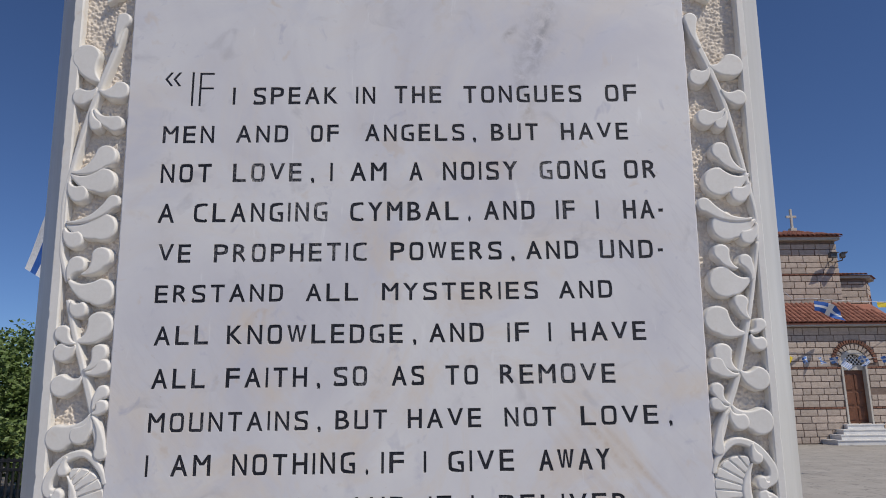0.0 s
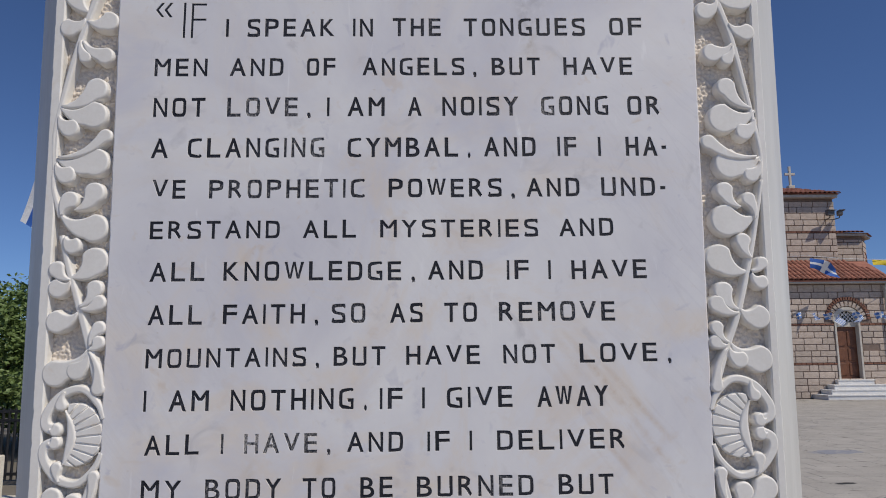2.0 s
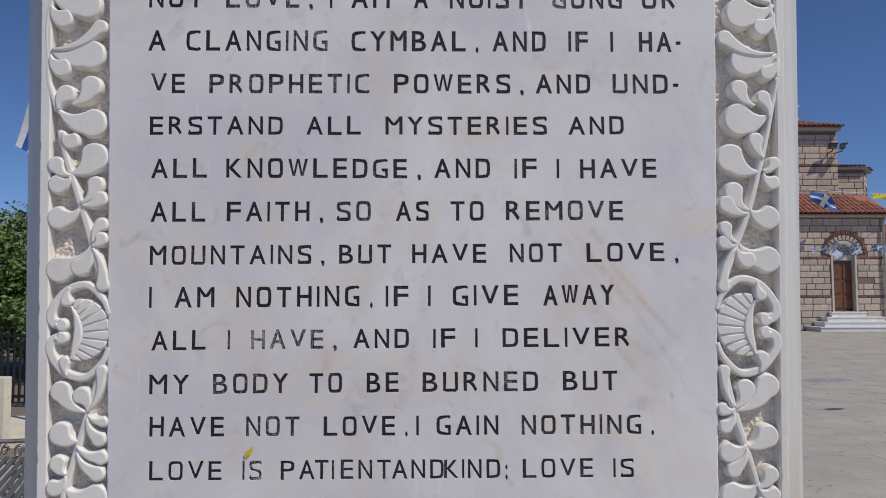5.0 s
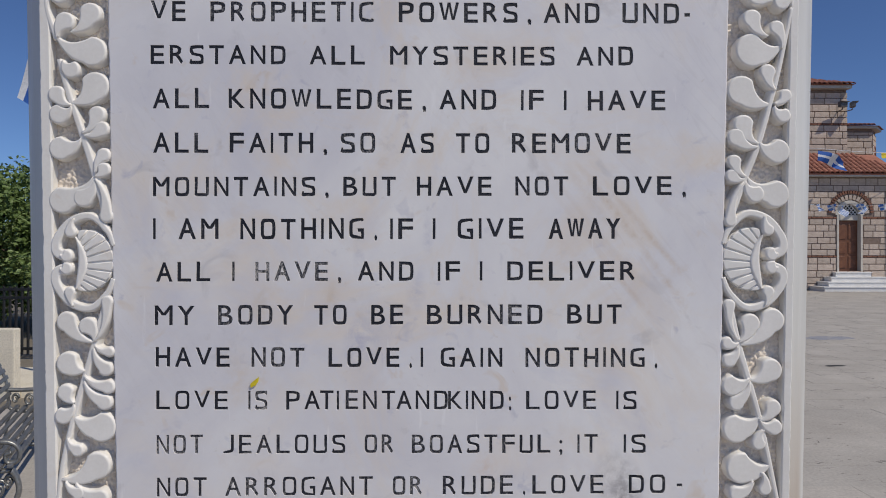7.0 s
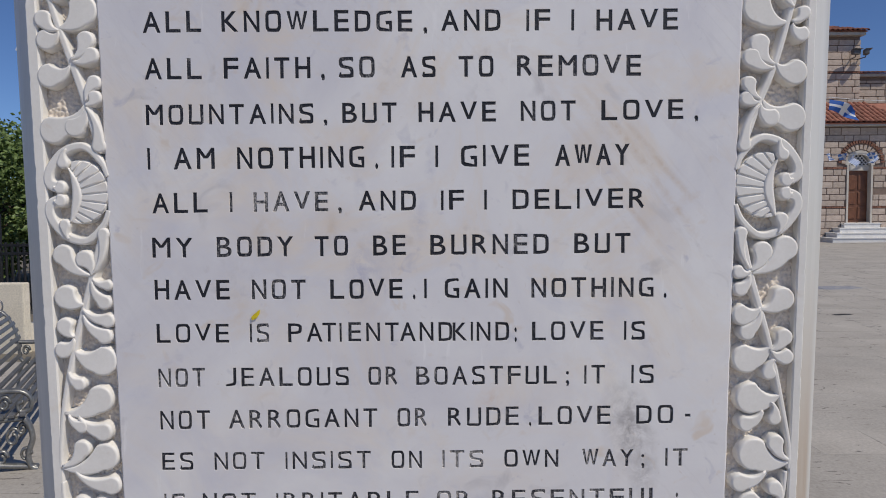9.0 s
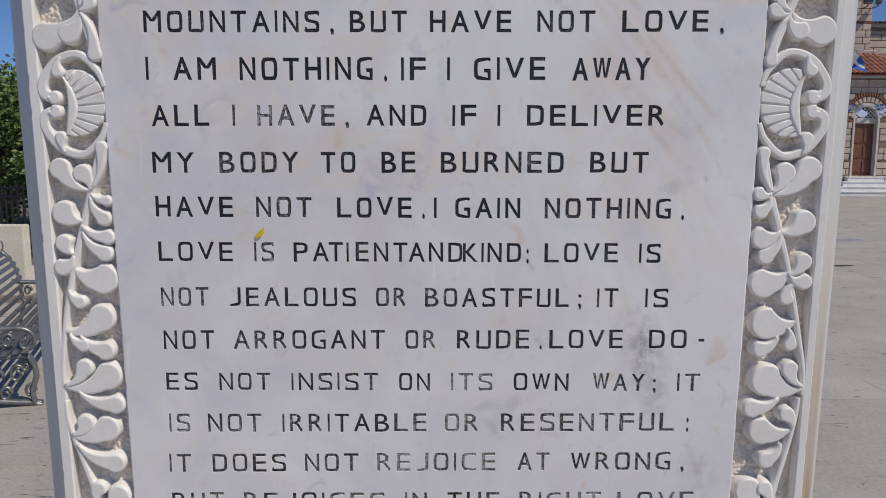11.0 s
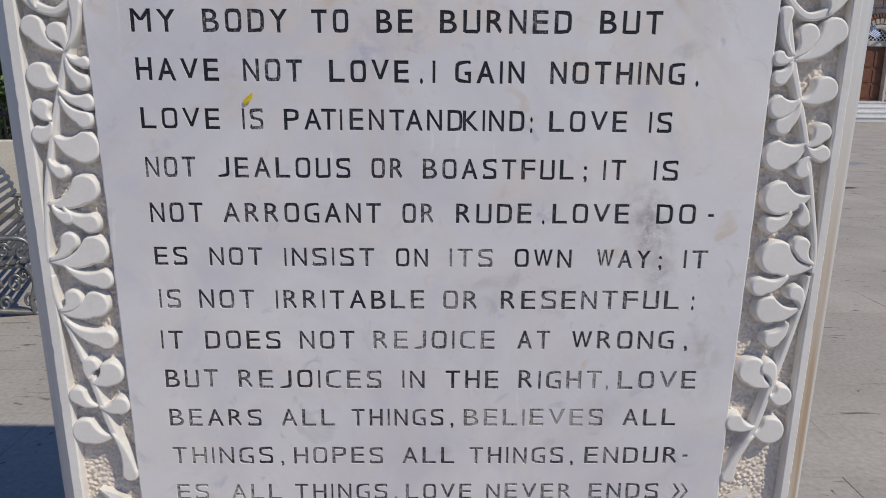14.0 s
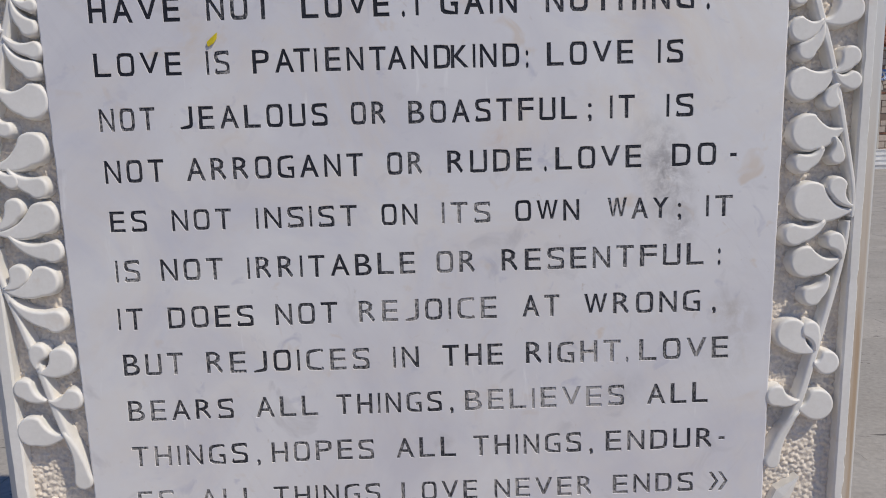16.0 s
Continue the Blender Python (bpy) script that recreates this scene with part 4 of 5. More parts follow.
stem([(0.550, 1.404), (0.563, 1.347), (0.582, 1.282), (0.603, 1.207), (0.624, 1.110), (0.637, 1.041), (0.637, 1.001)], 0.0070, 0.0040)
sprig([(0.562, 1.350, 0.548, 1.411, 0.0096), (0.565, 1.346, 0.585, 1.379, 0.0155), (0.568, 1.342, 0.624, 1.384, 0.0193), (0.564, 1.344, 0.545, 1.344, 0.0106), (0.563, 1.338, 0.548, 1.315, 0.0116), (0.583, 1.280, 0.621, 1.297, 0.0184)])
sprig([(0.583, 1.282, 0.553, 1.270, 0.0165), (0.583, 1.279, 0.560, 1.240, 0.0126), (0.600, 1.209, 0.624, 1.231, 0.0136), (0.602, 1.208, 0.627, 1.197, 0.0127), (0.603, 1.217, 0.561, 1.194, 0.0224), (0.608, 1.193, 0.599, 1.170, 0.0117)])
sprig([(0.619, 1.130, 0.570, 1.125, 0.0244), (0.590, 1.103, 0.561, 1.081, 0.0127), (0.605, 1.118, 0.610, 1.090, 0.0108), (0.636, 1.011, 0.577, 1.026, 0.0255), (0.635, 1.017, 0.613, 1.046, 0.0137), (0.597, 0.996, 0.553, 0.977, 0.0148)])
stem([(0.632, 0.996), (0.628, 0.956), (0.615, 0.895), (0.594, 0.812), (0.568, 0.715), (0.539, 0.655)], 0.0040, 0.0070)
sprig([(0.622, 0.940, 0.572, 0.936, 0.0212), (0.624, 0.942, 0.613, 0.966, 0.0125), (0.605, 0.916, 0.582, 0.885, 0.0136), (0.591, 0.799, 0.555, 0.827, 0.0216), (0.591, 0.803, 0.582, 0.833, 0.0128)])
sprig([(0.589, 0.782, 0.609, 0.782, 0.0168), (0.569, 0.724, 0.535, 0.732, 0.0150), (0.568, 0.713, 0.598, 0.716, 0.0220)])
sprig([(0.569, 0.707, 0.531, 0.629, 0.0109)])
# foot corners
petal(-0.503, 0.533, -0.580, 0.598, 0.0130)
petal(-0.503, 0.533, -0.611, 0.542, 0.0170)
petal(-0.503, 0.533, -0.590, 0.418, 0.0300)
petal(-0.503, 0.533, -0.508, 0.411, 0.0200)
petal(-0.503, 0.533, -0.435, 0.460, 0.0140)
petal(0.513, 0.526, 0.576, 0.601, 0.0130)
petal(0.513, 0.526, 0.622, 0.533, 0.0170)
petal(0.513, 0.526, 0.608, 0.408, 0.0300)
petal(0.513, 0.526, 0.526, 0.403, 0.0200)
petal(0.513, 0.526, 0.449, 0.455, 0.0140)
# foot border, mirrored about its middle
FOOT_X = 0.008
foot_leaves = [(-0.382, 0.471, -0.406, 0.515, 0.0130), (-0.357, 0.483, -0.359, 0.513, 0.0110), (-0.284, 0.512, -0.276, 0.491, 0.0111), (-0.302, 0.501, -0.309, 0.471, 0.0091), (-0.328, 0.490, -0.335, 0.463, 0.0091), (-0.251, 0.526, -0.235, 0.497, 0.0141), (-0.258, 0.519, -0.247, 0.466, 0.0182), (-0.151, 0.481, -0.192, 0.485, 0.0121), (-0.141, 0.479, -0.144, 0.508, 0.0121), (-0.112, 0.467, -0.096, 0.504, 0.0151), (-0.114, 0.462, -0.095, 0.471, 0.0112), (-0.145, 0.477, -0.179, 0.453, 0.0153)]
foot_stem_a = [(-0.438, 0.446), (-0.359, 0.485), (-0.286, 0.514), (-0.226, 0.523), (-0.196, 0.514)]
foot_stem_b = [(-0.226, 0.521), (-0.152, 0.488), (-0.117, 0.465), (-0.103, 0.426)]
# cut the letters into the face
me = bpy.data.meshes.new("cuts")
me.from_pydata(cut_verts, [], cut_faces)
bm = bmesh.new()
bm.from_mesh(me)
bmesh.ops.recalc_face_normals(bm, faces=bm.faces)
bm.to_mesh(me)
bm.free()
cuts = new("cuts", me)
knife = panel.modifiers.new("cut", "BOOLEAN")
knife.operation, knife.solver, knife.object = "DIFFERENCE", "EXACT", cuts
knife.use_self = True
bpy.context.view_layer.update()
cut_panel = bpy.data.meshes.new_from_object(panel.evaluated_get(bpy.context.evaluated_depsgraph_get()))
panel.modifiers.clear()
cut_panel.materials.clear()
cut_panel.materials.append(MARBLE)
panel.data = cut_panel
bpy.data.objects.remove(cuts)
for s in (1, -1):
    sprig([(FOOT_X + s * a, b, FOOT_X + s * c, d, r) for a, b, c, d, r in foot_leaves])
    stem([(FOOT_X + s * a, b) for a, b in foot_stem_a], 0.005, 0.006)
    stem([(FOOT_X + s * a, b) for a, b in foot_stem_b], 0.005, 0.006)
    ribbon([(FOOT_X + s * a, b) for a, b in ((0.004, 0.498), (0.016, 0.519), (0.042, 0.512), (0.062, 0.485), (0.055, 0.450), (0.030, 0.425))], 0.008, 0.006, "scroll")
ribbon([(FOOT_X - 0.036, 0.476), (FOOT_X - 0.018, 0.484), (FOOT_X, 0.476), (FOOT_X + 0.018, 0.484), (FOOT_X + 0.036, 0.476)], 0.005, 0.005, "shell_lip")
shell(lambda u, v: (FOOT_X + 0.040 * u, 0.474 + 0.042 * v), lambda q: (-0.30 * math.cos(math.pi * q), -0.10 - 0.12 * math.sin(math.pi * q)), lambda q: (-math.cos(math.pi * q), -0.1 - 0.9 * math.sin(math.pi * q)), 9)
# head corners
for s in (-1, 1):
    nx = CX + s * half(TOP)
    for dx, dz, w in ((0.055, -0.068, 0.013), (0.098, -0.006, 0.017), (0.075, 0.095, 0.028), (-0.005, 0.10, 0.02)):
        petal(nx, TOP - 0.004, nx + s * dx, TOP + dz, w)

# a yellow petal stuck on the face
PX, PZ = -0.284, 1.271
bm = bmesh.new()
pts = [(PX - 0.002, PZ - 0.003), (PX - 0.003, PZ + 0.003), (PX + 0.002, PZ + 0.008), (PX + 0.012, PZ + 0.016), (PX + 0.011, PZ + 0.008), (PX + 0.006, PZ + 0.001)]
top = [bm.verts.new((x, -0.0024 - 0.0004 * (k % 2), z)) for k, (x, z) in enumerate(pts)]
low = [bm.verts.new((x, -0.0012, z)) for x, z in pts]
bm.faces.new(top)
bm.faces.new(low[::-1])
for k in range(6):
    bm.faces.new((top[k], top[(k + 1) % 6], low[(k + 1) % 6], low[k]))
tagged(part("flower_petal", bm, PETAL, None), "small yellow flower petal stuck on the marble", "petal")

# ---- bench ----
def bench():
    """A park bench with scrolled cast-iron ends and painted slats; it faces local +x and runs along +y."""
    b = thing("park_bench", "weathered slatted park bench with scrolled grey iron ends", "bench")
    L = 1.45
    # the back bows forward and lies back towards its top
    for k in range(7):
        u = k / 6
        p = Vector((-0.125, 0, 0.42)).lerp(Vector((-0.295, 0, 0.795)), u) + Vector((0.05, 0, 0.035)) * 4 * u * (1 - u)
        m = Matrix.Translation(p) @ Matrix.Rotation(radians(-8 - 38 * u), 4, "Y")
        part("slat", box((-0.011, 0.0, -0.019), (0.011, L, 0.019), 0.004, m), SLAT, b)
    for k in range(6):
        x = 0.40 - 0.088 * k
        z = 0.365 + 0.02 * abs(k - 3) * (0.4 if k > 3 else 0.25)
        part("slat", box((x - 0.024, 0.0, z - 0.011), (x + 0.024, L, z + 0.011), 0.004), SLAT, b)
    for y in (0.05, L - 0.05):
        bm = bmesh.new()
        off = lambda pts: [(x, y, z) for x, z in pts]
        sm = lambda pts: smooth_line(off(pts), 6)
        tube(bm, sm([(0.50, 0.0), (0.44, 0.02), (0.42, 0.10), (0.46, 0.20), (0.44, 0.29), (0.40, 0.34)]), 0.025, 8)
        tube(bm, sm([(0.40, 0.34), (0.20, 0.34), (0.0, 0.35), (-0.12, 0.39), (-0.13, 0.52), (-0.175, 0.66), (-0.25, 0.77), (-0.31, 0.815)]), 0.018, 8)
        tube(bm, sm([(-0.08, 0.36), (-0.14, 0.26), (-0.16, 0.14), (-0.22, 0.03), (-0.32, 0.0)]), 0.020, 8)
        tube(bm, sm([(0.50, 0.012), (0.30, 0.03), (0.10, 0.05), (-0.10, 0.03), (-0.32, 0.012)]), 0.020, 6)
        part("end_frame", bm, CAST, b, "grey cast-iron end frame", smooth=True)
        bm = bmesh.new()
        tube(bm, sm([(-0.22, 0.55), (-0.05, 0.535), (0.20, 0.53), (0.38, 0.52), (0.46, 0.47), (0.45, 0.40), (0.37, 0.39), (0.35, 0.44), (0.40, 0.455)]), 0.019, 8)
        part("armrest", bm, CAST, b, "scrolled cast-iron armrest", smooth=True)
        bm = bmesh.new()
        for cx, cz, r in ((0.40, 0.10, 0.05), (0.20, 0.09, 0.055), (0.0, 0.11, 0.06), (0.38, 0.27, 0.045), (0.24, 0.445, 0.055), (0.10, 0.44, 0.06), (0.30, 0.22, 0.07), (0.10, 0.20, 0.09), (-0.05, 0.46, 0.045)):
            tube(bm, [(cx + r * (1 - a / 11) * math.cos(a), y, cz + r * (1 - a / 11) * math.sin(a)) for a in [0.35 * i for i in range(24)]], 0.013, 6)
        tube(bm, sm([(0.44, 0.29), (0.38, 0.36), (0.40, 0.40)]), 0.012, 6)
        part("scrollwork", bm, CAST, b, "curled iron scrollwork", smooth=True)
        bm = bmesh.new()
        tube(bm, [(-0.325 + 0.032 * math.sin(a), y, 0.865 + 0.045 * math.cos(a)) for a in [2 * math.pi * i / 18 for i in range(19)]], 0.010, 6)
        tube(bm, [(-0.31, y, 0.80), (-0.322, y, 0.83)], 0.014, 6)
        part("finial", bm, CAST, b, "iron ring finial", smooth=True)
    return b


the_bench = bench()
# front foot stands at (-2.25, 2.80); the seat faces the slab side
turn = radians(20.0)
spin = Matrix.Rotation(turn, 4, "Z") @ Matrix.Diagonal((0.60, 1.22, 0.86, 1))
the_bench.matrix_basis = Matrix.Translation(Vector((-2.25, 2.80, 0)) - spin @ Vector((0.50, 0.05, 0))) @ spin

# ---- low wall, fence, greenery ----
low_wall = part("garden_wall", box((-11.0, 6.15, -0.05), (-4.24, 6.27, 0.72), 0.015), CREAM, None)
tagged(low_wall, "low cream rendered wall behind the bench", "wall")
kerb = part("kerb", box((-11.0, 6.275, -0.05), (-3.4, 7.6, 0.10), 0.015), CREAM, None)
tagged(kerb, "pale concrete kerb strip at the foot of the fence", "kerb")
fence = thing("iron_fence", "black iron railing with close upright bars", "fence", (-9, 9, 0))
bar = bmesh.new()
tube(bar, [(0, 0, 0.06), (0, 0, 1.02)], 0.019, 6)
bar = part("bar", bar, IRON, fence)
bar_mesh = bar.data
bar.matrix_basis = Matrix.Translation((-13.0, 9.0, 0))
for i in range(1, 100):
    piece("bar", bar_mesh, fence, Matrix.Translation((-13.0 + 0.085 * i, 9.0, 0)))
for z in (0.14, 0.86, 0.98):
    part("rail", box((-13.0, 8.98, z - 0.02), (-4.6, 9.02, z + 0.02), 0.004), IRON, fence)
for x in (-12.2, -10.2, -8.2, -6.24, -4.6):
    part("post", box((x - 0.05, 8.95, 0), (x + 0.05, 9.05, 1.42), 0.012), IRON, fence)


def shrub_tree(at, height, spread, seed):
    """A bushy tree: trunk, limbs, and a crown of many single leaves in uneven clumps."""
    rnd = random.Random(seed)
    t = thing("tree", "dense green leafy tree behind the railing", "tree", at, "trees behind the railing")
    x, y, z = at
    bm = bmesh.new()
    tube(bm, smooth_line([(x, y, 0), (x + 0.06, y, height * 0.25), (x - 0.05, y + 0.05, height * 0.55)], 4), [0.11 - 0.007 * i for i in range(9)], 8)
    tips = []
    for k in range(9):
        a, e = k * 2.4 + rnd.random(), 0.3 + 0.7 * rnd.random()
        s = Vector((x, y, height * (0.2 + 0.3 * rnd.random())))
        q = Vector((x + math.cos(a) * spread * e * 0.7, y + math.sin(a) * spread * e * 0.7, height * (0.45 + 0.45 * rnd.random())))
        tube(bm, [s, s.lerp(q, 0.5) + Vector((0, 0, 0.12)), q], [0.05, 0.03, 0.012], 6)
        tips.append(q)
    part("trunk", bm, BARK, t)
    verts, faces = [], []
    clumps = []
    for k in range(70):
        a, r = rnd.random() * 6.283, spread * math.sqrt(rnd.random())
        h = height * (0.10 + 0.86 * rnd.random() ** 0.8)
        squeeze = math.sin(math.pi * min(0.97, 0.16 + 0.80 * h / height)) ** 0.5
        clumps.append((Vector((x + math.cos(a) * r * squeeze, y + math.sin(a) * r * squeeze, h)), 0.20 + 0.30 * rnd.random()))
    for c, r in clumps:
        for k in range(150):
            d = Vector((rnd.gauss(0, 1), rnd.gauss(0, 1), rnd.gauss(0, 1)))
            p = c + d.normalized() * r * (0.35 + 0.75 * rnd.random())
            if p.z < 0.05:
                continue
            u = Vector((rnd.gauss(0, 1), rnd.gauss(0, 1), rnd.gauss(0, 0.6))).normalized()
            v = u.orthogonal().normalized()
            v = (Matrix.Rotation(rnd.random() * 6.28, 3, u) @ v)
            ln, w = 0.075 + 0.05 * rnd.random(), 0.026 + 0.016 * rnd.random()
            n = u.cross(v) * 0.008
            i = len(verts)
            verts += [p - u * ln * 0.5, p + v * w + n, p + u * ln * 0.5, p - v * w + n]
            faces += [(i, i + 1, i + 2), (i, i + 2, i + 3)]
    me = bpy.data.meshes.new("crown")
    me.from_pydata([tuple(v) for v in verts], [], faces)
    me.materials.append(LEAF)
    piece("crown", me, t, None, "uneven crown of small leaves")


for x, y, h, s, seed in ((-10.6, 13.2, 3.1, 1.5, 1), (-8.7, 12.6, 3.05, 1.3, 2), (-12.8, 13.0, 3.5, 1.6, 3), (-7.3, 13.4, 2.7, 1.2, 4), (-9.6, 14.8, 3.4, 1.6, 5), (-6.2, 12.4, 2.6, 1.1, 6)):
    shrub_tree((x, y, 0), h, s, seed)


# ---- flags ----
def cloth(w, h, nx, nz, fold, seed):
    """A hanging cloth in the x-z plane from its upper hoist corner."""
    bm = bmesh.new()
    rows = []
    for j in range(nz + 1):
        rows.append([bm.verts.new((w * i / nx, fold * math.sin(seed + 5.0 * i / nx + 2.2 * j / nz) * (0.3 + i / nx), -h * j / nz - 0.14 * w * (i / nx) ** 2)) for i in range(nx + 1)])
    return bm, rows


def striped_flag(name, parent, m, w, h, fold, seed, cross_only=False, first=1, dye=BLUE):
    """A blue and white striped cloth with a white cross in its canton, stripe by stripe in one sheet."""
    nx, nz = 18, 18
    bm, rows = cloth(w, h, nx, nz, fold, seed)
    for j in range(nz):
        for i in range(nx):
            f = bm.faces.new((rows[j][i], rows[j][i + 1], rows[j + 1][i + 1], rows[j + 1][i]))
            s = j // 2
            white = s % 2 == first
            if i < 5 and s < 5:
                white = s == 2 or i == 2
            if cross_only:
                white = 7 <= j <= 10 or 7 <= i <= 10
            f.material_index = 1 if white else 0
            f.smooth = True
    for v in bm.verts:
        v.co = m @ v.co
    ob = part(name, bm, dye, parent)
    ob.data.materials.append(FLAGWHITE)
    return ob


pole = thing("flagpole", "tall flagpole with a hanging blue and white striped flag", "flagpole", (-4.16, 6.9, 0))
bm = bmesh.new()
tube(bm, [(-4.08, 6.9, 0.08), (-4.08, 6.9, 4.75)], 0.03, 10)
part("pole", bm, GUTTER, pole, smooth=True)
striped_flag("flag", pole, Matrix.Translation((-4.19, 6.9, 4.48)) @ Matrix.Rotation(radians(180), 4, "Z") @ Matrix.Rotation(radians(60), 4, "Y"), 1.30, 0.76, 0.05, 0.4, False, 0)

# ---- church ----
FY = 28.0
church = thing("church", "stone church with red tile roofs and an arched doorway", "church", (16.5, FY, 0))
bm = bmesh.new()
bmesh.ops.create_cube(bm, size=1)
bmesh.ops.bevel(bm, geom=bm.edges[:], offset=0.035, segments=1, affect="EDGES")
block_mesh = bpy.data.meshes.new("block")
bm.to_mesh(block_mesh)
bm.free()
block_mesh.materials.append(BLOCK)
brick_mesh = block_mesh.copy()
brick_mesh.materials.clear()
brick_mesh.materials.append(BRICK)


def scaled(x0, x1, y0, y1, z0, z1):
    return Matrix.Translation(((x0 + x1) / 2, (y0 + y1) / 2, (z0 + z1) / 2)) @ Matrix.Diagonal((x1 - x0, y1 - y0, z1 - z0, 1))


def courses(parent, x0, x1, z0, z1, y, rnd, bands, opening=None, course=0.275):
    """Rows of squared blocks with open joints, and thin brick bands between some of them."""
    z, row = z0, 0
    while z < z1 - 0.08:
        band = [b for b in bands if abs(b - z) < course * 0.5]
        if band:
            x = x0
            while x < x1:
                if not (opening and opening(x + 0.11, z + 0.03)):
                    piece("brick", brick_mesh, parent, scaled(x, min(x + 0.21, x1), y - 0.035, y + 0.05, z, z + 0.06))
                x += 0.23
            z += 0.08
            bands = [b for b in bands if b not in band]
        h = min(course * (0.85 + 0.3 * rnd.random()), z1 - z) - 0.035
        x = x0 - (0.25 * rnd.random() if row % 2 else 0)
        while x < x1:
            w = rnd.choice((0.34, 0.48, 0.60, 0.68)) * (0.9 + 0.2 * rnd.random())
            a, b = max(x, x0), min(x + w, x1)
            if b - a > 0.08:
                cut = opening and (opening((a + b) / 2, z + h / 2) or opening(a + 0.04, z + h / 2) or opening(b - 0.04, z + h / 2))
                if cut:
                    # shorten to the opening's edge
                    free = [a + (b - a) * k / 12 for k in range(13) if not opening(a + (b - a) * k / 12, z + h / 2)]
                    if len(free) > 2 and max(free) - min(free) < 0.9 * (b - a):
                        a, b, cut = min(free), max(free), False
                if not cut and b - a > 0.06:
                    piece("block", block_mesh, parent, scaled(a, b, y - 0.022, y + 0.05, z, z + h))
            x += w + 0.035
        z += h + 0.035
        row += 1


DX, DOOR_W, SILL, SPRING = 17.27, 0.535, 0.75, 3.10


def doorway(x, z):
    if z < SPRING:
        return abs(x - DX) < DOOR_W + 0.02 and z > 0.7
    return (x - DX - 0.05) ** 2 + (z - SPRING - 0.08) ** 2 < 0.95 ** 2


rnd = random.Random(7)
# front wall with its doorway cut through
bm = bmesh.new()
for a, b in (((12.0, FY, -0.1), (DX - 0.50, FY + 0.4, 4.75)), ((DX + 0.50, FY, -0.1), (19.05, FY + 0.4, 4.75)), ((DX - 0.50, FY, -0.1), (DX + 0.50, FY + 0.4, SILL)), ((DX - 0.50, FY, 3.66), (DX + 0.50, FY + 0.4, 4.75))):
    add_box(bm, a, b)
front_wall = part("front_wall", bm, MORTAR, church, "front wall of pale squared stone blocks in dark mortar")
part("side_wall", box((18.65, FY + 0.4, -0.1), (19.05, 36, 4.75)), MORTAR, church)
courses(front_wall, 14.3, 19.0, 0.02, 4.68, FY, rnd, [1.46, 2.97], doorway)
# door surround, leaf, fanlight
sur = bmesh.new()
add_box(sur, (DX - 0.535, FY - 0.05, SILL), (DX - 0.455, FY + 0.30, SPRING), 0.008)
add_box(sur, (DX + 0.455, FY - 0.05, SILL), (DX + 0.535, FY + 0.30, SPRING), 0.008)
part("door_surround", sur, WHITE, church, "pale stone door jambs")
arc = bmesh.new()
n = 24
ring = [[arc.verts.new((DX + r * math.cos(math.pi * k / n), yy, SPRING + r * math.sin(math.pi * k / n))) for r, yy in ((0.44, FY - 0.05), (0.60, FY - 0.05), (0.60, FY + 0.3), (0.44, FY + 0.3))] for k in range(n + 1)]
for a, b in zip(ring, ring[1:]):
    for k in range(4):
        arc.faces.new((a[k], a[(k + 1) % 4], b[(k + 1) % 4], b[k]))
part("door_arch", arc, WHITE, church, "pale stone arch over the door")
door = part("door", box((DX - 0.455, FY + 0.20, SILL), (DX + 0.455, FY + 0.26, 2.88), 0.01), WOOD, church, "brown panelled wooden door")
for x in (DX - 0.22, DX + 0.22):
    for z0, z1 in ((0.90, 1.40), (1.50, 2.0), (2.10, 2.72)):
        part("door_panel", box((x - 0.16, FY + 0.175, z0), (x + 0.16, FY + 0.205, z1), 0.02), WOOD, door)
part("transom", box((DX - 0.455, FY + 0.10, 2.885), (DX + 0.455, FY + 0.26, SPRING), 0.008), WHITE, church)
fan = bmesh.new()
for k in range(-6, 7):
    for sgn in (-1, 1):
        pts = []
        for i in range(30):
            u = -0.42 + 0.84 * i / 29
            z = SPRING + 0.20 + (u * sgn + k * 0.155) * 1.1
            if z > SPRING and u * u + (z - SPRING) ** 2 < 0.43 ** 2:
                pts.append((DX + u, FY + 0.12, z))
        if len(pts) > 1:
            tube(fan, [pts[0], pts[-1]], 0.018, 5)
fanlight = part("fanlight_grille", fan, FLAGWHITE, church, "white diamond lattice over the door")
glass = bmesh.new()
pts = [(DX + 0.44 * math.cos(math.pi * k / 20), SPRING + 0.44 * math.sin(math.pi * k / 20)) for k in range(21)]
glass = prism(pts, "y", FY + 0.18, FY + 0.20)
part("fanlight_pane", glass, IRON, church, "dark glass of the fanlight")
for k in range(25):
    a = math.pi * (k + 0.5) / 25
    r = 0.875
    m = Matrix.Translation((DX + 0.05 + r * math.cos(a), FY - 0.01, SPRING + 0.08 + r * math.sin(a))) @ Matrix.Rotation(math.pi / 2 - a, 4, "Y") @ Matrix.Diagonal((0.070, 0.09, 0.135, 1))
    piece("brick", brick_mesh, church, m)
for k in range(13):
    a = math.pi * (k + 0.5) / 13
    r = 0.69
    m = Matrix.Translation((DX + 0.03 + r * math.cos(a), FY - 0.005, SPRING + 0.04 + r * math.sin(a))) @ Matrix.Rotation(math.pi / 2 - a, 4, "Y") @ Matrix.Diagonal((0.12, 0.08, 0.19, 1))
    piece("block", block_mesh, church, m)
steps = thing("door_steps", "four white marble steps up to the church door", "steps", (DX, FY - 0.8, 0))
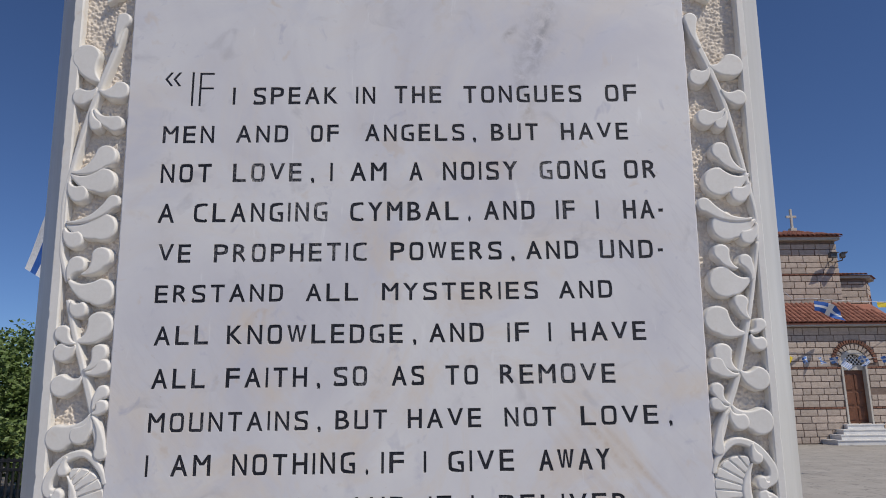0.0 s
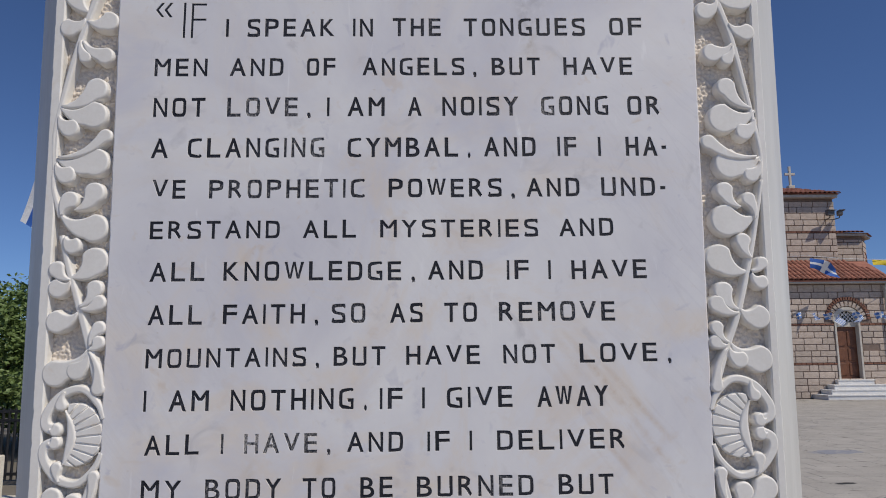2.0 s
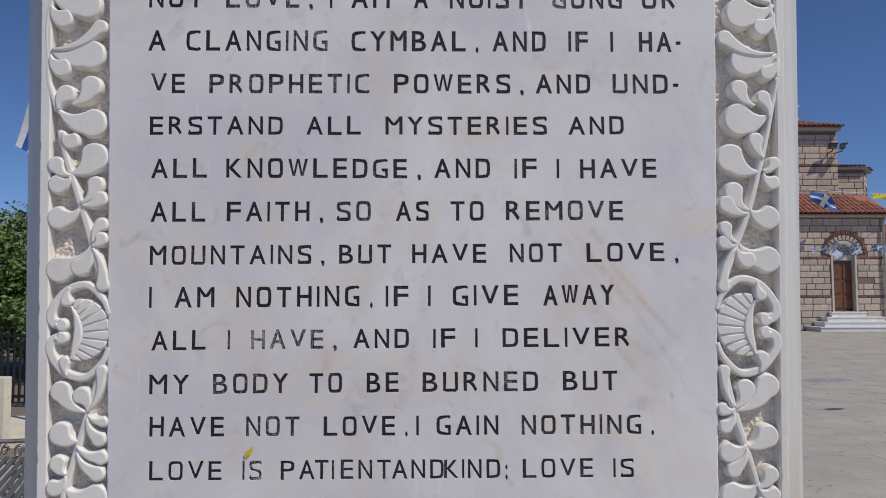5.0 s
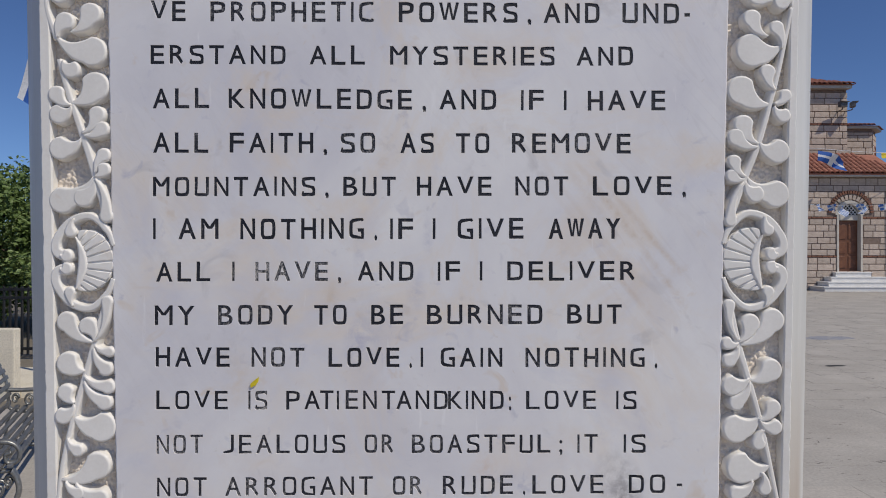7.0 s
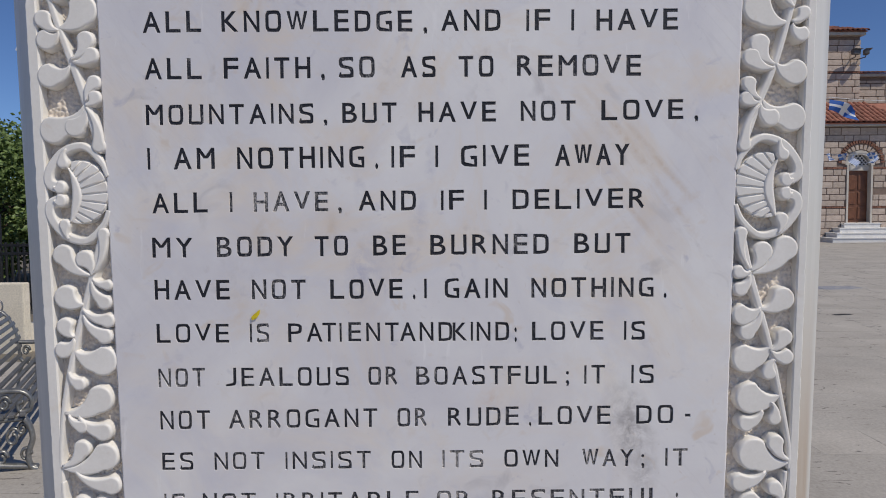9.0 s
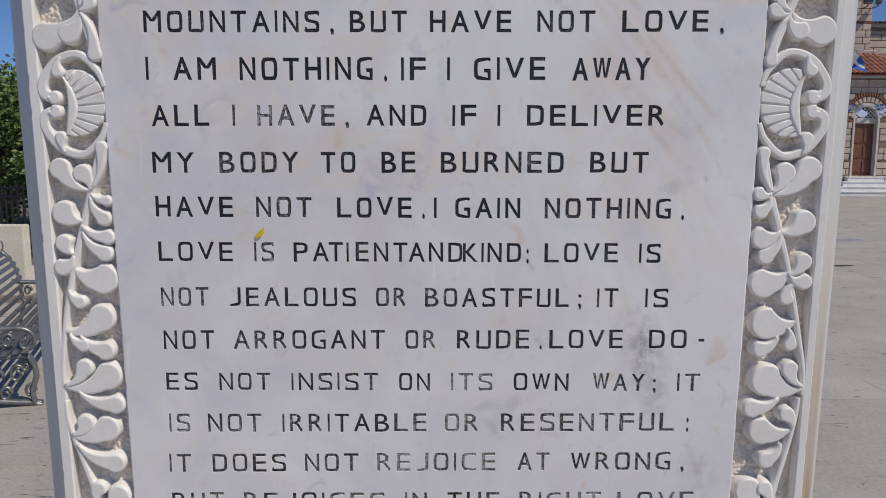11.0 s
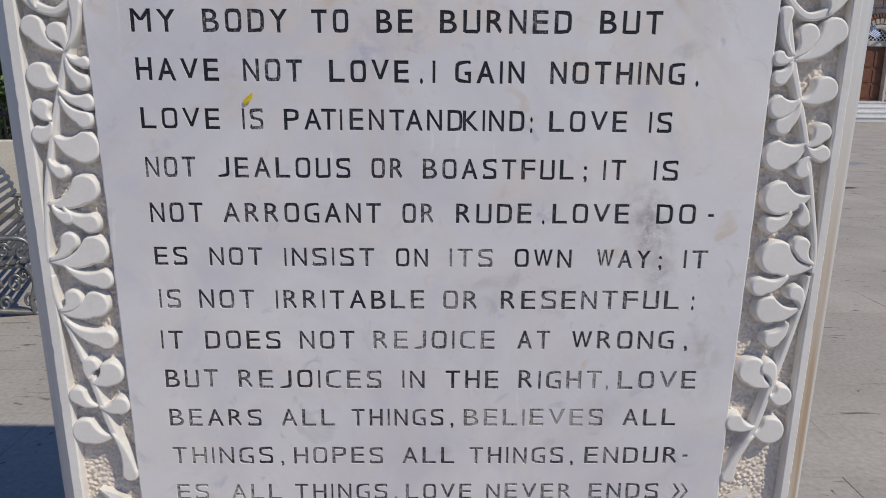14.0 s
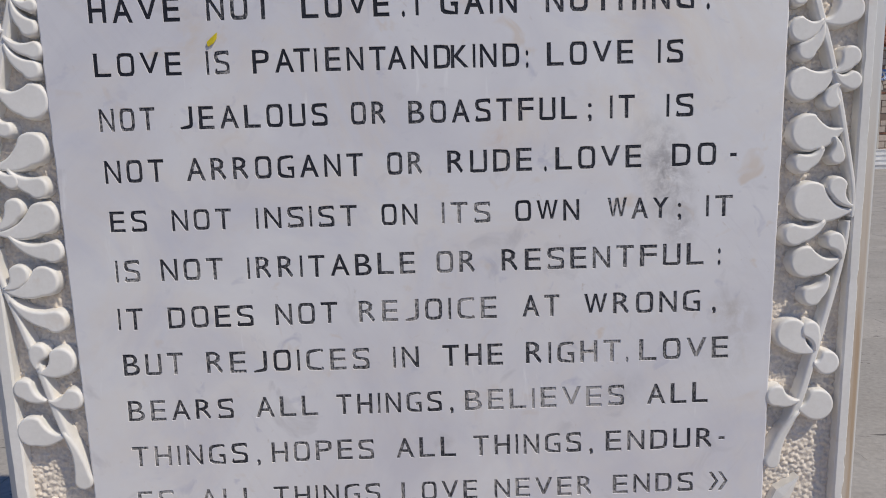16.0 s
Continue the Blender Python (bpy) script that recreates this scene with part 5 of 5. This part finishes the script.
for k, (a, b, d) in enumerate(((15.32, 19.65, 1.18), (15.65, 19.15, 0.88), (15.93, 18.6, 0.58), (16.27, 18.05, 0.30))):
    z = k * 0.1875
    bm = box((a + 0.28, FY - d + 0.03, z - (0.02 if k == 0 else 0)), (b - 0.03, FY - 0.03, z + 0.148), 0.004)
    add_box(bm, (a + 0.25, FY - d, z + 0.1475), (b, FY - 0.03, z + 0.1875), 0.008)
    part("step", bm, STEP, steps)
# eaves, gutter, downpipe
part("eaves", box((12.0, FY - 0.32, 4.66), (19.28, FY + 0.4, 4.76), 0.01), GUTTER, church, "pale eaves board")
bm = bmesh.new()
tube(bm, [(18.93, FY - 0.3, 4.68), (18.93, FY - 0.12, 4.45), (18.93, FY - 0.10, 0.1)], 0.05, 8)
part("downpipe", bm, GUTTER, church, "pale rainwater downpipe", smooth=True)


# tiled roofs
def barrel(length, r0, r1):
    bm = bmesh.new()
    rows = []
    for j, (y, r) in enumerate(((0, r0), (length, r1))):
        rows.append([bm.verts.new((r * math.cos(a), y, r * 0.8 * math.sin(a))) for a in [math.pi * k / 6 for k in range(7)]])
    inner = [bm.verts.new((r0 * 0.82 * math.cos(a), 0, r0 * 0.62 * math.sin(a))) for a in [math.pi * k / 6 for k in range(7)]]
    for k in range(6):
        bm.faces.new((rows[0][k], rows[0][k + 1], rows[1][k + 1], rows[1][k]))
        bm.faces.new((inner[k], inner[k + 1], rows[0][k + 1], rows[0][k]))
    bmesh.ops.recalc_face_normals(bm, faces=bm.faces)
    me = bpy.data.meshes.new("tile")
    bm.to_mesh(me)
    bm.free()
    me.materials.append(TILE)
    return me


tile_mesh = barrel(0.46, 0.105, 0.085)
slope = math.atan2(5.84 - 4.78, 1.85)
roof = part("porch_roof", prism([(FY - 0.36, 4.77), (FY + 1.5, 5.80), (FY + 1.5, 5.70), (FY - 0.30, 4.70)], "x", 12.0, 19.25), TILE, church, "red clay tile roof over the front")
for i in range(26):
    x = 14.1 + 0.205 * i
    for j in range(5):
        y, z = FY - 0.38 + 0.40 * j * math.cos(slope), 4.79 + 0.40 * j * math.sin(slope)
        if x > 17.95 and (x - 17.95) / 1.35 > 1.02 - j / 5.5:
            continue
        m = Matrix.Translation((x, y, z)) @ Matrix.Rotation(slope, 4, "X") @ Matrix.Rotation(radians(rnd.uniform(-1.5, 1.5)), 4, "Z")
        piece("tile", tile_mesh, roof, m)
# low wing farther back beside the front
wing = part("wing_wall", box((19.06, FY + 1.6, -0.1), (24.0, FY + 2.0, 3.98)), MORTAR, church, "wall of a low side wing")
courses(wing, 19.3, 21.2, 0.02, 3.9, FY + 1.6, rnd, [], None, 0.29)
wing_roof = part("wing_roof", prism([(FY + 1.3, 4.0), (FY + 3.6, 4.75), (FY + 3.6, 4.65), (FY + 1.3, 3.92)], "x", 19.06, 24.0), TILE, church, "low red tile roof of the side wing")
for i in range(10):
    for j in range(5):
        piece("tile", tile_mesh, wing_roof, Matrix.Translation((19.2 + 0.205 * i, FY + 1.28 + 0.38 * j, 4.02 + 0.124 * j)) @ Matrix.Rotation(0.315, 4, "X"))
# tower
tower = part("tower", box((15.35, FY + 1.5, 0), (18.03, FY + 4.2, 8.62)), MORTAR, church, "square stone tower with brick bands")
courses(tower, 15.36, 18.05, 5.75, 8.58, FY + 1.48, rnd, [7.22], None, 0.27)
part("cornice", box((15.1, FY + 1.2, 8.62), (18.12, FY + 4.45, 8.76), 0.02), GUTTER, church, "pale tower cornice")
bm = bmesh.new()
base = [bm.verts.new(p) for p in ((15.2, FY + 1.1, 8.77), (18.20, FY + 1.1, 8.77), (18.20, FY + 4.5, 8.77), (15.2, FY + 4.5, 8.77))]
apex = bm.verts.new((16.88, FY + 2.8, 9.42))
bm.faces.new(base)
for k in range(4):
    bm.faces.new((base[k], base[(k + 1) % 4], apex))
troof = part("tower_roof", bm, TILE, church, "shallow red tile tower roof")
pitch = math.atan2(0.61, 1.7)
for i in range(16):
    x = 15.14 + 0.212 * i
    room = 1.5 * (1 - abs(x - 16.72) / 1.5)
    j = 0
    while 0.40 * j * math.cos(pitch) < room:
        m = Matrix.Translation((x, FY + 1.08 + 0.40 * j * math.cos(pitch), 8.78 + 0.40 * j * math.sin(pitch))) @ Matrix.Rotation(pitch, 4, "X")
        piece("tile", tile_mesh, troof, m)
        j += 1
cross = bmesh.new()
add_box(cross, (16.76, FY + 2.66, 9.30), (17.04, FY + 2.94, 9.54), 0.02)
add_box(cross, (16.85, FY + 2.75, 9.52), (16.95, FY + 2.85, 10.46), 0.015)
add_box(cross, (16.66, FY + 2.76, 10.04), (17.14, FY + 2.84, 10.15), 0.015)
part("roof_cross", cross, WHITE, church, "pale stone cross on the tower roof")
# lower bay beside the tower
bay = [(18.03, FY + 3.0), (20.10, FY + 3.0), (20.80, FY + 3.9), (20.80, FY + 6.0), (18.03, FY + 6.0)]
side_bay = part("side_bay", prism(bay, "z", 0, 7.2), MORTAR, church, "faceted stone bay beside the tower")
courses(side_bay, 18.1, 20.08, 5.0, 7.05, FY + 2.98, rnd, [], None, 0.26)
ang = math.atan2(0.9, 0.7)
# blind arched window on the slanting face
face = Matrix.Translation((20.45, FY + 3.45, 5.95)) @ Matrix.Rotation(ang, 4, "Z")
bm = bmesh.new()
tube(bm, [face @ Vector((-0.24, -0.03, -0.4))] + [face @ Vector((0.24 * math.cos(a), -0.03, 0.24 * math.sin(a))) for a in [math.pi - math.pi * k / 10 for k in range(11)]] + [face @ Vector((0.24, -0.03, -0.4))], 0.055, 6)
bay_window = part("bay_window", bm, BRICK, church, "small brick arch of a blind window")
part("pane", box((-0.20, -0.025, -0.4), (0.20, 0.02, 0.16), 0.0, face), IRON, bay_window)
for k in range(7):
    for j in range(3):
        c = Vector((20.10, FY + 3.0, 0)).lerp(Vector((20.80, FY + 3.9, 0)), (j + 0.5) / 3)
        m = Matrix.Translation((c.x, c.y, 5.1 + 0.27 * k + 0.13)) @ Matrix.Rotation(ang, 4, "Z") @ Matrix.Diagonal((0.34, 0.08, 0.235, 1))
        piece("block", block_mesh, side_bay, m)
wide = [(18.03, FY + 2.78), (20.20, FY + 2.78), (21.03, FY + 3.8), (21.03, FY + 6.2), (18.03, FY + 6.2)]
part("bay_cornice", prism(wide, "z", 7.18, 7.28), GUTTER, church)
bm = bmesh.new()
base = [bm.verts.new((x, y, 7.29)) for x, y in [(18.03, FY + 2.7), (20.25, FY + 2.7), (21.11, FY + 3.75), (21.11, FY + 6.2), (18.03, FY + 6.2)]]
apex = bm.verts.new((18.9, FY + 5.0, 7.75))
bm.faces.new(base)
for k in range(5):
    bm.faces.new((base[k], base[(k + 1) % 5], apex))
broof = part("bay_roof", bm, TILE, church)
for i in range(10):
    for j in range(2):
        piece("tile", tile_mesh, broof, Matrix.Translation((18.12 + 0.205 * i, FY + 2.68 + 0.4 * j, 7.31 + 0.075 * j)) @ Matrix.Rotation(0.18, 4, "X"))
win = bmesh.new()
tube(win, [(20.45 + 0.17 * math.cos(a), FY + 3.40 + 0.2 * math.cos(a), 6.15 + 0.30 * math.sin(a)) for a in [math.pi * k / 10 for k in range(11)]], 0.04, 6)
part("window_arch", win, BRICK, church)
# floodlights on the tower corner
for x, a in ((17.62, 12), (18.05, 70)):
    lamp = thing("floodlight", "small grey floodlight on a bracket on the tower", "floodlight", (x, FY + 1.2, 7.85), "tower floodlights")
    m = Matrix.Translation((x, FY + 1.05, 7.88)) @ Matrix.Rotation(radians(a), 4, "Z")
    part("housing", box((-0.17, -0.10, -0.11), (0.17, 0.10, 0.11), 0.03, m), GREY, lamp)
    part("visor", box((-0.19, -0.20, 0.10), (0.19, 0.05, 0.125), 0.004, m), GREY, lamp)
    bm = bmesh.new()
    tube(bm, [(x, FY + 1.05, 7.80), (x, FY + 1.1, 7.68), (min(x, 17.95), FY + 1.48, 7.66)], 0.025, 6)
    part("bracket", bm, GREY, lamp)

# bunting along the front, and bigger flags on a line above the eaves
FL = 14.85
line = thing("bunting", "string of small blue and white flags across the church front", "bunting", (9.9, FL, 2.65))
bm = bmesh.new()
sag = lambda x: 2.593 + 0.0367 * (x - 9.496) ** 2
tube(bm, [(-4.16, 6.9, 4.66)] + [(7.756 + 0.18 * k, FL, sag(7.756 + 0.18 * k)) for k in range(23)] + [(17.5, FL, 3.6), (20.6, FY + 0.5, 4.0)], 0.0022, 5)
part("string", bm, FLAGWHITE, line)
for k in range(12):
    x = 7.876 + 0.29 * k + rnd.uniform(-0.05, 0.05)
    m = Matrix.Translation((x, FL, sag(x))) @ Matrix.Rotation(radians(rnd.uniform(-38, 38)), 4, "Y") @ Matrix.Rotation(radians(rnd.uniform(-65, 65)), 4, "Z")
    if k == 1:
        bm, rows = cloth(0.156, 0.144, 6, 6, 0.024, k)
        for a, b in zip(rows, rows[1:]):
            for i in range(6):
                bm.faces.new((a[i], a[i + 1], b[i + 1], b[i]))
        for v in bm.verts:
            v.co = m @ v.co
        part("pennant", bm, YELLOW, line, "small yellow pennant")
    else:
        striped_flag("pennant", line, m, 0.16 + 0.03 * (k % 3), 0.14 + 0.03 * (k % 2), 0.06, k, k % 2 == 0, 0, PALE)
upper = thing("flag_line", "rope with a blue and a yellow flag above the eaves", "flag line", (17, FY - 1, 5.3))
bm = bmesh.new()
tube(bm, [(15.5, FY + 1.52, 6.4), (15.0, FY - 0.2, 5.80)] + [(15.4 + 0.5 * k, FY - 1.0, 5.64 - 0.02 * k + 0.004 * (k - 4) ** 2) for k in range(8)] + [(19.2, FY - 0.3, 4.72)], 0.010, 5)
part("rope", bm, FLAGWHITE, upper)
striped_flag("flag", upper, Matrix.Translation((15.45, FY - 1.0, 5.62)) @ Matrix.Rotation(radians(12), 4, "Y"), 1.25, 0.42, 0.24, 2.6, True)
bm, rows = cloth(0.9, 0.22, 8, 8, 0.14, 1.0)
for a, b in zip(rows, rows[1:]):
    for i in range(8):
        bm.faces.new((a[i], a[i + 1], b[i + 1], b[i]))
for v in bm.verts:
    v.co = Matrix.Translation((18.0, FY - 1.0, 5.53)) @ v.co
part("flag", bm, YELLOW, upper, "yellow cloth flag", smooth=True)

# ---- paving slabs ----
bm = bmesh.new()
bmesh.ops.create_cube(bm, size=1)
bmesh.ops.bevel(bm, geom=[e for e in bm.edges if all(v.co.z > 0 for v in e.verts)], offset=0.006, segments=1, affect="EDGES")
slab_mesh = bpy.data.meshes.new("paving_slab")
bm.to_mesh(slab_mesh)
bm.free()
slab_mesh.materials.append(PAVER)
rnd = random.Random(21)
verts, faces = [], []
ROW = 0.455
for r in range(-26, 60):
    y0 = 0.155 + ROW * r
    x = -8.9 + 0.45 * rnd.random()
    while x < 24:
        w = rnd.choice((0.45, 0.45, 0.62, 0.74))
        a, b = x + 0.0004, x + w - 0.0004
        c, d = y0 + 0.0004, y0 + ROW - 0.0004
        lift = rnd.uniform(-0.0004, 0.0014)
        x += w
        if (y0 > 5.6 and a < -3) or (y0 > 25.6 and 15.0 < b and a < 19.4):
            continue
        near = y0 > 0.3 and ((0.9 < a < 4.6 and y0 < 6.0) or (-4.4 < a < -0.8 and y0 < 4.5))
        if near:
            tiltx, tilty = radians(rnd.uniform(-0.12, 0.12)), radians(rnd.uniform(-0.12, 0.12))
            piece("paving_slab", slab_mesh, pavement, Matrix.Translation(((a + b) / 2, (c + d) / 2, lift - 0.03)) @ Euler((tiltx, tilty, 0)).to_matrix().to_4x4() @ Matrix.Diagonal((b - a, d - c, 0.06, 1)))
        else:
            i = len(verts)
            verts += [(a, c, -0.03), (b, c, -0.03), (b, d, -0.03), (a, d, -0.03), (a + 0.004, c + 0.004, lift), (b - 0.004, c + 0.004, lift), (b - 0.004, d - 0.004, lift), (a + 0.004, d - 0.004, lift)]
            faces += [(i + 4, i + 5, i + 6, i + 7)] + [(i + k, i + (k + 1) % 4, i + 4 + (k + 1) % 4, i + 4 + k) for k in range(4)]
me = bpy.data.meshes.new("far_paving")
me.from_pydata(verts, [], faces)
me.materials.append(PAVER)
piece("far_paving", me, pavement, None, "grey stone paving farther off", "stuff")
